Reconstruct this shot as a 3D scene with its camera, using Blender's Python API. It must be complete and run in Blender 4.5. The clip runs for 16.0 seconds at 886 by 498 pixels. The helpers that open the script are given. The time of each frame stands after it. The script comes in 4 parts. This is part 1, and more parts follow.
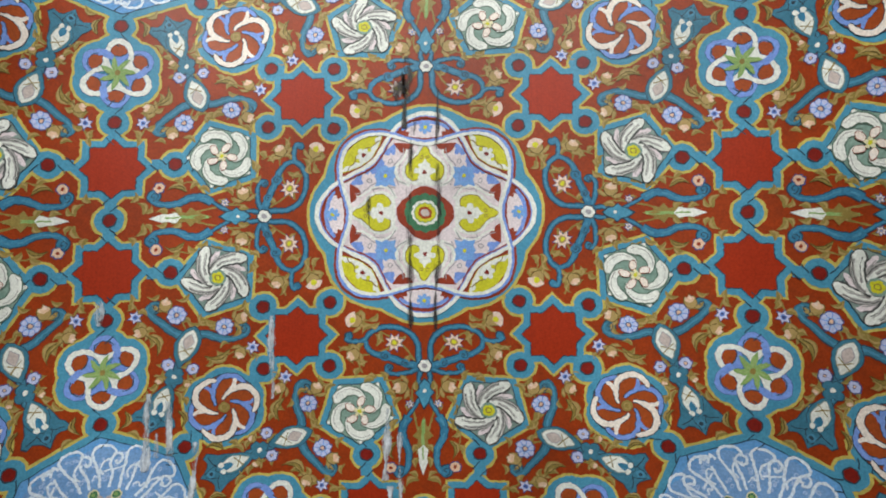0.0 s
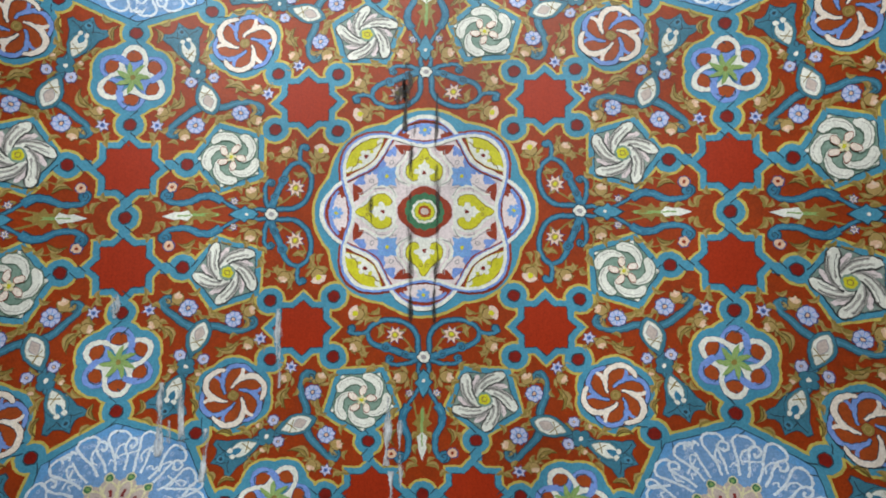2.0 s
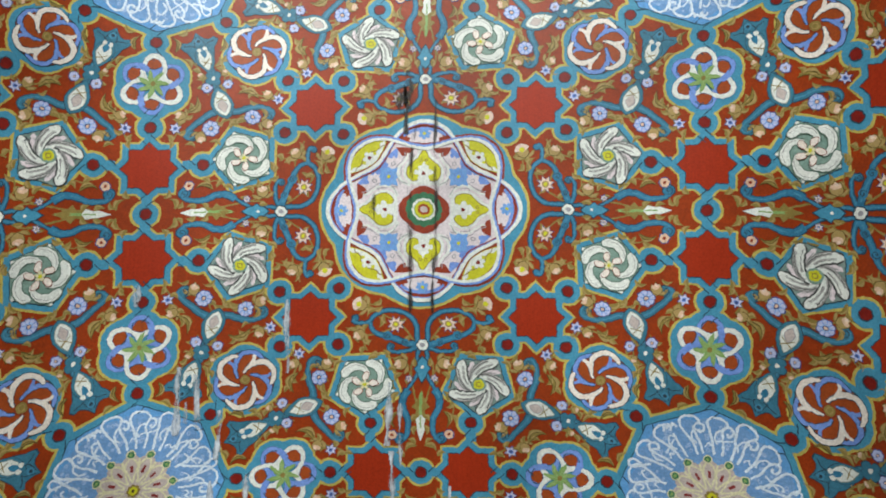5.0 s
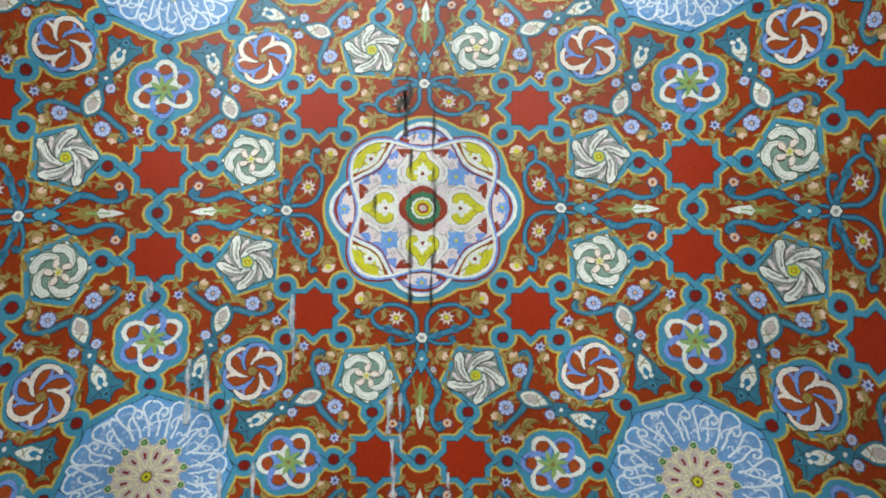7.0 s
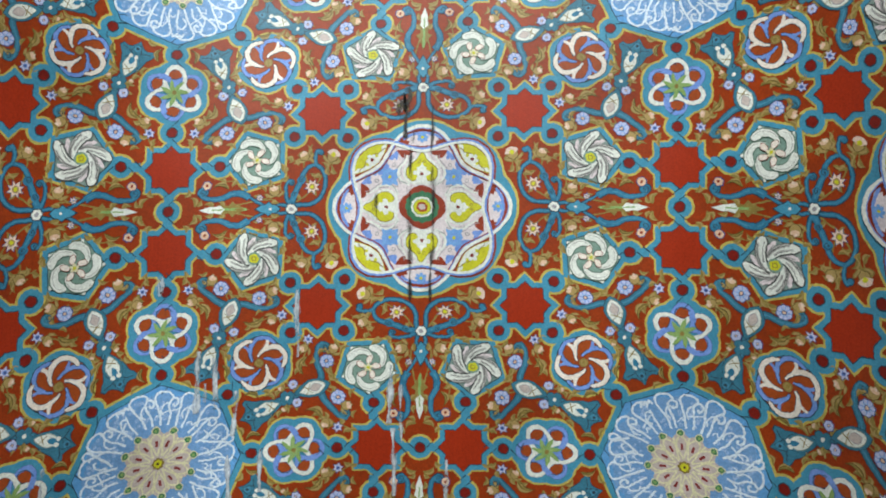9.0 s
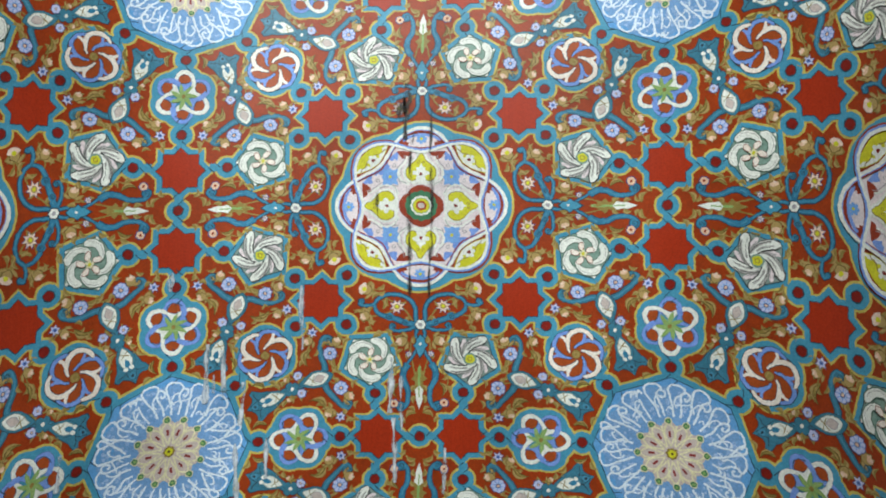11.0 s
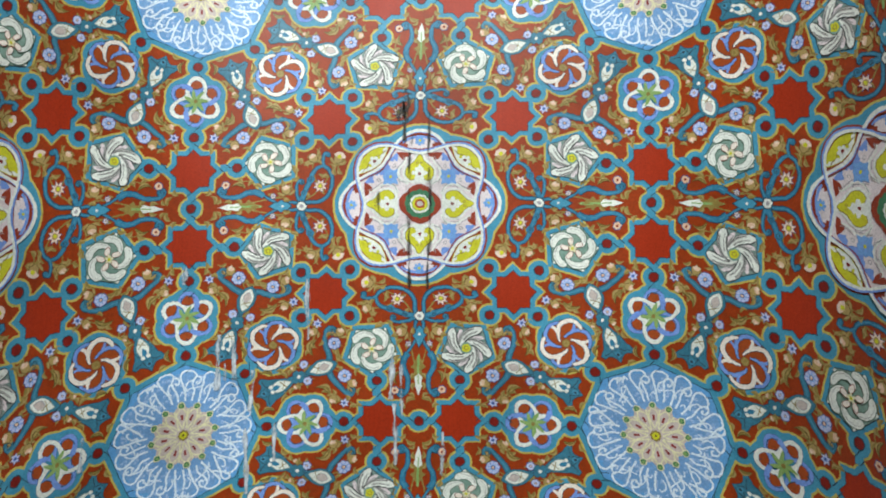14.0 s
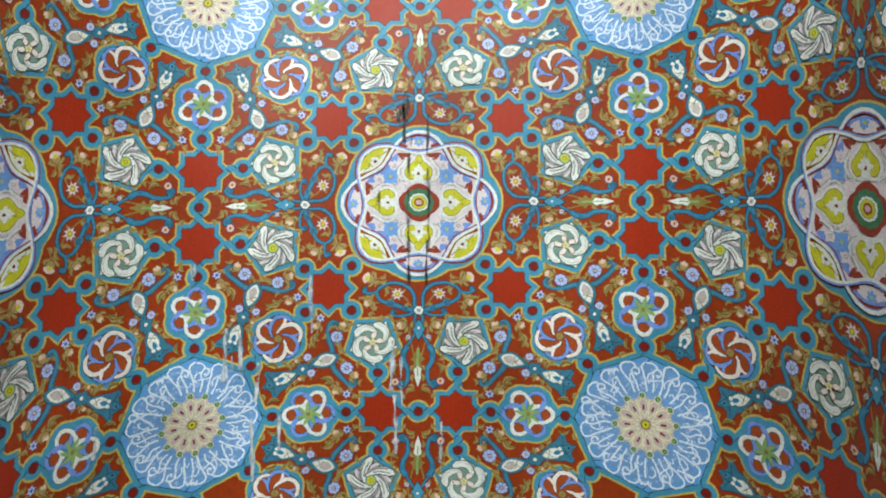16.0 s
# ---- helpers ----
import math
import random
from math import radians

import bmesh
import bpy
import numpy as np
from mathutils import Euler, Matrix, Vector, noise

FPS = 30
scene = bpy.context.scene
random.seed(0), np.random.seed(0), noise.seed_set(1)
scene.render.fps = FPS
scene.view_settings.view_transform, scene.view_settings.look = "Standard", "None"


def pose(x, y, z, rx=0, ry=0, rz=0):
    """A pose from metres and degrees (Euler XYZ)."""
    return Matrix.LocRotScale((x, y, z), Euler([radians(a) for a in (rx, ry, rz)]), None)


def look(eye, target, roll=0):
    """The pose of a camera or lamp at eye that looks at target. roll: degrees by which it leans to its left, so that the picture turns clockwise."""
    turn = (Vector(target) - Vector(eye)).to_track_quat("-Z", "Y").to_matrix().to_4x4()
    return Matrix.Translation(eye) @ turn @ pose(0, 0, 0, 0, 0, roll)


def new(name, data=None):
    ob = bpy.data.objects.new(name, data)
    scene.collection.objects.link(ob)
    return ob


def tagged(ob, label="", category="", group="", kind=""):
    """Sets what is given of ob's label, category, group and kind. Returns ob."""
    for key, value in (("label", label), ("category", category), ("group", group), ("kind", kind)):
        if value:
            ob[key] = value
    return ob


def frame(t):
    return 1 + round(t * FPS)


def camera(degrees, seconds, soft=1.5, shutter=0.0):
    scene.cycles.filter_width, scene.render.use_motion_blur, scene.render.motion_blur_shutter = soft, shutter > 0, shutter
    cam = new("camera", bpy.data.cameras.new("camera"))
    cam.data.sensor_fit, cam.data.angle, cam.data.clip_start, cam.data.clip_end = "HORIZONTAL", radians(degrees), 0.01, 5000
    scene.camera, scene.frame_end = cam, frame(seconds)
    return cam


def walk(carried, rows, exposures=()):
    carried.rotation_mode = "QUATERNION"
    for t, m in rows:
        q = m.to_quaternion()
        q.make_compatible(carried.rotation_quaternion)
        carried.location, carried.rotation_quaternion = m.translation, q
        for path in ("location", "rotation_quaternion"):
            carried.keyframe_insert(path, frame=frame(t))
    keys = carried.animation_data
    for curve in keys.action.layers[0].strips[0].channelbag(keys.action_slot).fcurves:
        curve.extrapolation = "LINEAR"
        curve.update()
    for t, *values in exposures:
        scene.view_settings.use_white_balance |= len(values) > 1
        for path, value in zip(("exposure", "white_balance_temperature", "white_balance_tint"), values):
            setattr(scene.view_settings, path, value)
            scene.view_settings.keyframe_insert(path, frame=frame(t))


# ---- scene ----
cam = camera(62.19, 16.0, soft=1.85)
# seconds, place in metres, degrees up, to the left and roll
ROWS = [
    (0.0, 0.0997, -1.4237, 1.6222, 4.268, 2.641, -0.396),
    (0.5, 0.1013, -1.4404, 1.6196, 4.266, 2.641, -0.408),
    (1.0, 0.103, -1.4588, 1.6167, 4.265, 2.642, -0.438),
    (1.5, 0.1047, -1.4773, 1.6138, 4.263, 2.642, -0.425),
    (2.0, 0.1064, -1.4956, 1.6109, 4.262, 2.642, -0.224),
    (2.5, 0.1081, -1.5135, 1.6081, 4.26, 2.643, 0.027),
    (3.0, 0.1098, -1.5313, 1.6052, 4.258, 2.643, 0.092),
    (3.5, 0.1115, -1.5496, 1.6022, 4.257, 2.643, 0.079),
    (4.0, 0.1132, -1.568, 1.5993, 4.255, 2.644, 0.05),
    (6.5, 0.122, -1.6584, 1.5842, 4.247, 2.645, -0.056),
    (7.0, 0.1238, -1.6771, 1.5811, 4.245, 2.646, -0.077),
    (7.5, 0.1256, -1.6956, 1.5779, 4.244, 2.646, -0.098),
    (8.0, 0.1273, -1.7132, 1.5749, 4.242, 2.646, -0.119),
    (8.5, 0.1291, -1.7309, 1.5718, 4.24, 2.647, -0.14),
    (9.0, 0.1309, -1.7491, 1.5686, 4.239, 2.647, -0.152),
    (11.5, 0.1401, -1.8406, 1.5524, 4.231, 2.649, -0.274),
    (12.0, 0.1419, -1.8578, 1.5493, 4.229, 2.649, -0.295),
    (12.5, 0.1437, -1.876, 1.546, 4.227, 2.65, -0.316),
    (13.0, 0.1457, -1.8948, 1.5425, 4.226, 2.65, -0.337),
    (13.5, 0.1476, -1.9139, 1.539, 4.224, 2.65, -0.358),
    (14.0, 0.1494, -1.9311, 1.5358, 4.223, 2.651, -0.388),
    (14.5, 0.1513, -1.9491, 1.5325, 4.221, 2.651, -0.409),
    (15.0, 0.1533, -1.9679, 1.5289, 4.219, 2.651, -0.43),
    (15.5, 0.1552, -1.9866, 1.5254, 4.218, 2.652, -0.451),
    (16.0, 0.1572, -2.0054, 1.5218, 4.216, 2.652, -0.472),
]
walk(cam, [(t, pose(x, y, z, 90, 0, 0) @ pose(0, 0, 0, up, left, roll)) for t, x, y, z, up, left, roll in ROWS], exposures=[(0.0, -0.06, 6500, 9.8), (3.0, -0.02, 6420, 8.0), (9.0, 0.08, 6280, 5.0), (16.0, 0.22, 6230, 4.0)])

# ---- world, added lamp and exposure ----
world = bpy.data.worlds.new("sky")
scene.world = world
world.use_nodes = True
sky = world.node_tree.nodes.new("ShaderNodeTexSky")
sky.sky_type, sky.sun_disc, sky.sun_elevation, sky.sun_rotation = "NISHITA", False, radians(38), radians(200)
world.node_tree.links.new(sky.outputs["Color"], world.node_tree.nodes["Background"].inputs["Color"])
world.node_tree.nodes["Background"].inputs["Strength"].default_value = 0.1
LAMP_GAP = (-0.15, 1.05, 3.7, 5.3)  # gap added for the unseen lamp in the wall behind: left, right, sill, head
BACK, CEILING = -3.9, 5.7
BLOCKER_Y, BLOCKER_GAP = -2.6, (-0.25, 0.84, 4.7)  # unseen light blocker added behind the camera, and its tall gap: left, right, head
# area lamp added out of view, stands in for the unknown light source
key_lamp = bpy.data.lights.new("unseen_key_lamp", "AREA")
key_lamp.shape, key_lamp.size, key_lamp.size_y = "RECTANGLE", LAMP_GAP[1] - LAMP_GAP[0], LAMP_GAP[3] - LAMP_GAP[2]
key_lamp.energy, key_lamp.color = 277.0, (0.97, 1.0, 0.985)
new("unseen_key_lamp", key_lamp).matrix_world = look(
    ((LAMP_GAP[0] + LAMP_GAP[1]) / 2, BACK + 0.02, (LAMP_GAP[2] + LAMP_GAP[3]) / 2), (0.0, 0.0, 2.2))


# ---- materials ----
def ramp_noise(nt, scale, low, high, detail=4.0, stretch=(1, 1, 1), rough=0.55):
    """A value that varies between low and high with the place on the wall."""
    place = nt.nodes.new("ShaderNodeNewGeometry")
    mapping = nt.nodes.new("ShaderNodeMapping")
    mapping.inputs["Scale"].default_value = stretch
    noise_node = nt.nodes.new("ShaderNodeTexNoise")
    noise_node.inputs["Scale"].default_value = scale
    noise_node.inputs["Detail"].default_value = detail
    noise_node.inputs["Roughness"].default_value = rough
    span = nt.nodes.new("ShaderNodeMapRange")
    span.inputs["From Min"].default_value, span.inputs["From Max"].default_value = 0.3, 0.7
    span.inputs["To Min"].default_value, span.inputs["To Max"].default_value = low, high
    nt.links.new(place.outputs["Position"], mapping.inputs["Vector"])
    nt.links.new(mapping.outputs["Vector"], noise_node.inputs["Vector"])
    nt.links.new(noise_node.outputs["Fac"], span.inputs["Value"])
    return span.outputs["Result"]


def paint_material(name, color, second=None, wear=0.22, rough=0.42, grain=(1, 1, 1), bump=0.10):
    """Hand-brushed glossy paint: a slow drift, brush grain and a second tone in patches."""
    m = bpy.data.materials.new(name)
    m.use_nodes = True
    nt = m.node_tree
    shader = nt.nodes["Principled BSDF"]
    shader.inputs["Specular IOR Level"].default_value = 0.17
    shader.inputs["Sheen Weight"].default_value, shader.inputs["Sheen Roughness"].default_value = 0.12, 0.40  # greys the paint at grazing angles
    mix = nt.nodes.new("ShaderNodeMix")
    mix.data_type = "RGBA"
    second = second or tuple(c * 0.62 for c in color)
    mix.inputs["A"].default_value, mix.inputs["B"].default_value = (*color, 1), (*second, 1)
    nt.links.new(ramp_noise(nt, 55, 0.0, 0.75, 5, grain), mix.inputs["Factor"])
    value = nt.nodes.new("ShaderNodeHueSaturation")
    slow = ramp_noise(nt, 3.5, 1.0 - wear, 1.0 + wear)
    fine = ramp_noise(nt, 260, 0.84, 1.16, 2)
    times = nt.nodes.new("ShaderNodeMath")
    times.operation = "MULTIPLY"
    nt.links.new(slow, times.inputs[0])
    nt.links.new(fine, times.inputs[1])
    nt.links.new(times.outputs[0], value.inputs["Value"])
    nt.links.new(mix.outputs["Result"], value.inputs["Color"])
    nt.links.new(value.outputs["Color"], shader.inputs["Base Color"])
    nt.links.new(ramp_noise(nt, 9, rough - 0.03, rough + 0.05), shader.inputs["Roughness"])
    relief = nt.nodes.new("ShaderNodeBump")
    relief.inputs["Strength"].default_value, relief.inputs["Distance"].default_value = bump, 0.002
    nt.links.new(ramp_noise(nt, 160, 0, 1, 6, grain), relief.inputs["Height"])
    nt.links.new(relief.outputs["Normal"], shader.inputs["Normal"])
    return m


def run_material(name, color, cover):
    """A thin dried run that lets the paint under it show in places."""
    m = paint_material(name, color, wear=0.1)
    nt = m.node_tree
    shader, out = nt.nodes["Principled BSDF"], nt.nodes["Material Output"]
    clear = nt.nodes.new("ShaderNodeBsdfTransparent")
    mix = nt.nodes.new("ShaderNodeMixShader")
    nt.links.new(ramp_noise(nt, 70, cover - 0.75, cover + 0.45, 6, (1, 1, 0.3)), mix.inputs["Fac"])
    nt.links.new(clear.outputs[0], mix.inputs[1])
    nt.links.new(shader.outputs[0], mix.inputs[2])
    nt.links.new(mix.outputs[0], out.inputs["Surface"])
    return m


RED = paint_material("red_ground_paint", (0.315, 0.041, 0.0055), (0.215, 0.032, 0.007))
STAR_RED = paint_material("star_red_paint", (0.35, 0.029, 0.006), (0.30, 0.024, 0.006), wear=0.08, grain=(6, 1, 0.2))
HOLE_RED = paint_material("knot_red_paint", (0.22, 0.016, 0.010))
BLUE = paint_material("strap_blue_paint", (0.060, 0.25, 0.38), (0.085, 0.30, 0.43))
YELLOW = paint_material("ochre_yellow_paint", (0.56, 0.46, 0.11), (0.40, 0.31, 0.07))
DARK = paint_material("dark_outline_paint", (0.034, 0.062, 0.088))
WHITE = paint_material("white_paint", (0.78, 0.79, 0.73), (0.62, 0.64, 0.58))
PINK = paint_material("pale_pink_paint", (0.74, 0.65, 0.66), (0.64, 0.55, 0.57))
CREAM = paint_material("cream_paint", (0.72, 0.52, 0.36), (0.62, 0.36, 0.24))
PERI = paint_material("periwinkle_paint", (0.155, 0.265, 0.63), (0.22, 0.34, 0.69))
INDIGO = paint_material("indigo_paint", (0.07, 0.09, 0.26))
SKY = paint_material("sky_blue_paint", (0.15, 0.32, 0.66), (0.22, 0.40, 0.70))
FIELD = paint_material("roundel_blue_paint", (0.105, 0.30, 0.60), (0.15, 0.36, 0.65))
SCRIPT = paint_material("script_white_paint", (0.72, 0.79, 0.86), (0.60, 0.70, 0.82))
GREY_BLUE = paint_material("pale_blue_paint", (0.40, 0.52, 0.74), (0.33, 0.46, 0.70))
BUTTER = paint_material("butter_paint", (0.72, 0.68, 0.44), (0.62, 0.56, 0.34))
LILAC = paint_material("lilac_paint", (0.44, 0.48, 0.70), (0.56, 0.57, 0.74))
ROSE = paint_material("rose_paint", (0.56, 0.47, 0.43), (0.47, 0.39, 0.36))
PRONG = paint_material("dark_teal_paint", (0.042, 0.155, 0.225), (0.06, 0.205, 0.30))
BONE = paint_material("bone_white_paint", (0.82, 0.76, 0.69), (0.74, 0.62, 0.52))
LIME = paint_material("lime_yellow_paint", (0.60, 0.58, 0.03), (0.50, 0.46, 0.02))
OLIVE = paint_material("olive_paint", (0.23, 0.165, 0.040), (0.31, 0.23, 0.07))
DARK_OLIVE = paint_material("dark_olive_paint", (0.12, 0.085, 0.02))
GREEN = paint_material("leaf_green_paint", (0.20, 0.34, 0.10), (0.30, 0.42, 0.16))
DEEP_GREEN = paint_material("deep_green_paint", (0.06, 0.20, 0.10))
SAGE = paint_material("sage_green_paint", (0.16, 0.27, 0.22), (0.28, 0.38, 0.32))
SCRIPT_GROUND = paint_material("script_ground_paint", (0.15, 0.30, 0.56), (0.20, 0.36, 0.61))
SEED = paint_material("seed_red_paint", (0.26, 0.035, 0.035))
OCHRE_RED = paint_material("ochre_red_paint", (0.36, 0.070, 0.014), (0.27, 0.055, 0.014))
SHADE = paint_material("blade_shadow_paint", (0.055, 0.060, 0.058), (0.10, 0.10, 0.095))
FOLD = paint_material("blade_fold_paint", (0.30, 0.29, 0.28), (0.40, 0.38, 0.36))
SAGE_DARK = paint_material("dark_sage_paint", (0.085, 0.14, 0.105), (0.14, 0.20, 0.155))
GREEN_LIGHT = paint_material("light_green_paint", (0.28, 0.38, 0.14), (0.33, 0.44, 0.18))
LEAF_TAN = paint_material("tan_leaf_paint", (0.40, 0.27, 0.105), (0.34, 0.25, 0.085))
BLUSH = paint_material("bud_white_paint", (0.76, 0.60, 0.50), (0.68, 0.48, 0.38))
STRAP_LIGHT = paint_material("light_strap_paint", (0.075, 0.25, 0.37), (0.06, 0.21, 0.33))
PALE_LILAC = paint_material("pale_lilac_paint", (0.60, 0.58, 0.70), (0.52, 0.50, 0.68))
TEAL = paint_material("teal_vine_paint", (0.030, 0.14, 0.24), (0.06, 0.25, 0.40))
BROWN = paint_material("red_brown_paint", (0.30, 0.045, 0.018), (0.21, 0.03, 0.014))
STEEL = paint_material("grey_green_paint", (0.15, 0.23, 0.20), (0.28, 0.34, 0.31))
GREY = paint_material("grey_lilac_paint", (0.40, 0.38, 0.40))
PLASTER = paint_material("plain_plaster", (0.13, 0.11, 0.09), (0.10, 0.085, 0.07), rough=0.8)
STONE = paint_material("stone_floor", (0.24, 0.21, 0.18), (0.18, 0.16, 0.14), rough=0.6)
WHITE_RUN = run_material("white_run", (0.72, 0.76, 0.80), 0.72)
WHITE_FILM = run_material("white_film", (0.64, 0.70, 0.76), 0.52)
DARK_FILM = run_material("dark_film", (0.06, 0.05, 0.045), 0.36)
DARK_RUN = run_material("dark_run", (0.055, 0.05, 0.045), 0.52)

# ---- the curved wall ----
U, MIDDLE = 0.6, 1.8  # half of the pattern's repeat, and the height of the middle medallion


def lean(u, v):
    """How far the wall has turned from the front, u half repeats from its middle line."""
    t = np.clip(u, -2.05, 2.05)
    a = (0.2497 * t - 0.024 * t * t + 0.2186 * t ** 3) * (1 + 0.059 * np.clip(v, -1.5, 1.8))
    return 1.35 * np.tanh(a / 1.35)


def on_wall(uv, lift=0.0):
    """Places on the wall for pattern points (across, down), lifted off it by some metres."""
    uv = np.asarray(uv, float)
    u, v = uv[:, 0], uv[:, 1]
    uc, vc = np.clip(u, -2.4, 2.4), np.clip(v, -1.5, 1.8)
    x, z, step = 0.0, 0.0, u / 24
    for i in range(24):
        a = lean((i + 0.5) * step, v)
        x, z = x + step * np.cos(a), z + step * np.sin(a)
    z = z - 0.0145 * vc * vc
    x = x + 0.0065 * uc * uc - 0.0109 * vc - 0.0114 * uc ** 3 + 0.0079 * uc * vc
    y = -0.9469 * (v + 0.0086 * vc * vc - 0.0084 * vc ** 3 + 0.0301 * uc * uc + 0.0036 * uc ** 4)
    a = lean(u, v)
    return np.stack([U * x - lift * np.sin(a), -U * z - lift * np.cos(a), MIDDLE + U * y], 1)


def waver(uv):
    """The unsteady hand: small wanderings of a painted edge."""
    u, v = uv[:, 0], uv[:, 1]
    du = 0.0012 * np.sin(61 * u + 47 * v) * np.sin(83 * v + 1.3) + 0.0022 * np.sin(13 * v + 3 * u + 0.5) + 0.0009 * np.sin(290 * v + 170 * u) + 0.0006 * np.sin(510 * u + 330 * v)
    dv = 0.0012 * np.sin(57 * v - 43 * u + 2) * np.sin(79 * u) + 0.0022 * np.sin(11 * u - 4 * v) + 0.0009 * np.sin(270 * u - 160 * v) + 0.0006 * np.sin(480 * v - 350 * u)
    return uv + np.stack([du, dv], 1)


class Ink:
    """Painted shapes in pattern space, for one mesh."""

    def __init__(self):
        self.uv, self.faces = [], []

    def add(self, pts):
        k = len(self.uv)
        self.uv.extend((float(p[0]), float(p[1])) for p in pts)
        return k

    def fill(self, loop, rings=2, heart=None):
        """A filled outline, as rings about its middle."""
        loop = np.asarray(loop, float)
        n, c = len(loop), loop.mean(0) if heart is None else np.asarray(heart, float)
        k = self.add([c])
        for r in range(1, rings + 1):
            j = self.add(c + (loop - c) * r / rings)
            for i in range(n):
                i2 = (i + 1) % n
                if r == 1:
                    self.faces.append((k, j + i, j + i2))
                else:
                    self.faces.append((j - n + i, j + i, j + i2, j - n + i2))
        return self

    def band(self, outer, inner):
        n = len(outer)
        a, b = self.add(outer), self.add(inner)
        self.faces.extend((a + i, a + (i + 1) % n, b + (i + 1) % n, b + i) for i in range(n))
        return self

    def line(self, path, width, closed=False, taper=0.0):
        """A brush stroke along a path."""
        path = np.asarray(path, float)
        n = len(path)
        if closed:
            d = np.roll(path, -1, 0) - np.roll(path, 1, 0)
        else:
            d = np.gradient(path, axis=0)
        d = d / np.maximum(np.hypot(d[:, 0], d[:, 1]), 1e-9)[:, None]
        side = np.stack([-d[:, 1], d[:, 0]], 1)
        w = np.full(n, width / 2)
        if taper:
            s = np.linspace(0, 1, n)
            w = w * (1 - taper * s)
        a, b = self.add(path + side * w[:, None]), self.add(path - side * w[:, None])
        self.faces.extend((a + i, a + (i + 1) % n, b + (i + 1) % n, b + i) for i in range(n if closed else n - 1))
        return self


LAYER = 0.00028  # one coat of paint over another


def paint(name, ink, coat, material, parent=None, at=None, label="", steady=False):
    """One painted part as a mesh on the wall."""
    uv = np.array(ink.uv)
    pts = on_wall(uv if steady else waver(uv), coat * LAYER)
    if parent is not None:
        base = np.array(parent["base"])
    else:
        base = on_wall([at if at is not None else uv.mean(0)])[0]
    me = bpy.data.meshes.new(name)
    me.from_pydata([tuple(p) for p in pts - base], [], ink.faces)
    me.materials.append(material)
    for poly in me.polygons:
        poly.use_smooth = True
    ob = new(name, me)
    ob["base"] = [float(c) for c in base]
    if parent is not None:
        ob.parent = parent
    else:
        ob.location = base
    if label:
        ob["label"] = label
    return ob


def layers(name, coats, parent=None, at=None, label=""):
    """One painted part made of several coats (shape, coat, material), as one mesh."""
    whole, materials, tones, lifts = Ink(), [], [], []
    for ink, coat, material in coats:
        k = len(whole.uv)
        whole.uv.extend(ink.uv)
        whole.faces.extend(tuple(i + k for i in face) for face in ink.faces)
        lifts.extend([coat] * len(ink.uv))
        if material not in materials:
            materials.append(material)
        tones.extend([materials.index(material)] * len(ink.faces))
    ob = paint(name, whole, np.array(lifts), materials[0], parent, at, label)
    for material in materials[1:]:
        ob.data.materials.append(material)
    for poly, tone in zip(ob.data.polygons, tones):
        poly.material_index = tone
    return ob


def ring(c, r, n=40, turn=0.0, f=None):
    t = np.linspace(0, 2 * math.pi, n, endpoint=False)
    rr = r * np.ones(n) if f is None else r * f(t)
    return np.stack([c[0] + rr * np.cos(t + turn), c[1] - rr * np.sin(t + turn)], 1)


def polygon(c, r, sides, turn=0.0, per=16):
    """A straight-sided outline with points along its sides; turn in degrees."""
    t = radians(turn) + np.arange(sides) * 2 * math.pi / sides
    p = np.stack([c[0] + r * np.cos(t), c[1] - r * np.sin(t)], 1)
    return np.concatenate([p[i] + (p[(i + 1) % sides] - p[i]) * np.linspace(0, 1, per, endpoint=False)[:, None] for i in range(sides)])


def star(c, r, inner=0.765, per=8):
    """An eight-pointed star of two crossed squares."""
    t = np.arange(16) * math.pi / 8
    rr = np.where(np.arange(16) % 2 == 0, r, r * inner)
    p = np.stack([c[0] + rr * np.cos(t), c[1] - rr * np.sin(t)], 1)
    return np.concatenate([p[i] + (p[(i + 1) % 16] - p[i]) * np.linspace(0, 1, per, endpoint=False)[:, None] for i in range(16)])


def lobes(count, depth, sharp=0.6):
    """Round lobes with a cusp between them; the first at angle zero."""
    return lambda t: 1 - depth + depth * np.abs(np.cos(count * t / 2)) ** sharp


def smooth(points, per=7):
    """A flowing line through a few points."""
    p = np.asarray(points, float)
    p = np.concatenate([[2 * p[0] - p[1]], p, [2 * p[-1] - p[-2]]])
    out = []
    for i in range(1, len(p) - 2):
        for s in np.linspace(0, 1, per, endpoint=False):
            out.append(0.5 * (2 * p[i] + (p[i + 1] - p[i - 1]) * s + (2 * p[i - 1] - 5 * p[i] + 4 * p[i + 1] - p[i + 2]) * s * s
                              + (3 * p[i] - p[i - 1] - 3 * p[i + 1] + p[i + 2]) * s ** 3))
    out.append(p[-2])
    return np.array(out)


def within(c, r=0.0):
    return abs(c[0]) < 2.25 + r and -1.15 - r < c[1] < 1.50 + r


def finish(ob, label, category, group):
    tagged(ob, label, category, group)
    return ob


A, B, P, S, PU, PV, D, E, G = 0.409, 0.1686, 0.6354, 0.490, 0.6675, 0.2069, 0.522, 0.6533, 0.3237

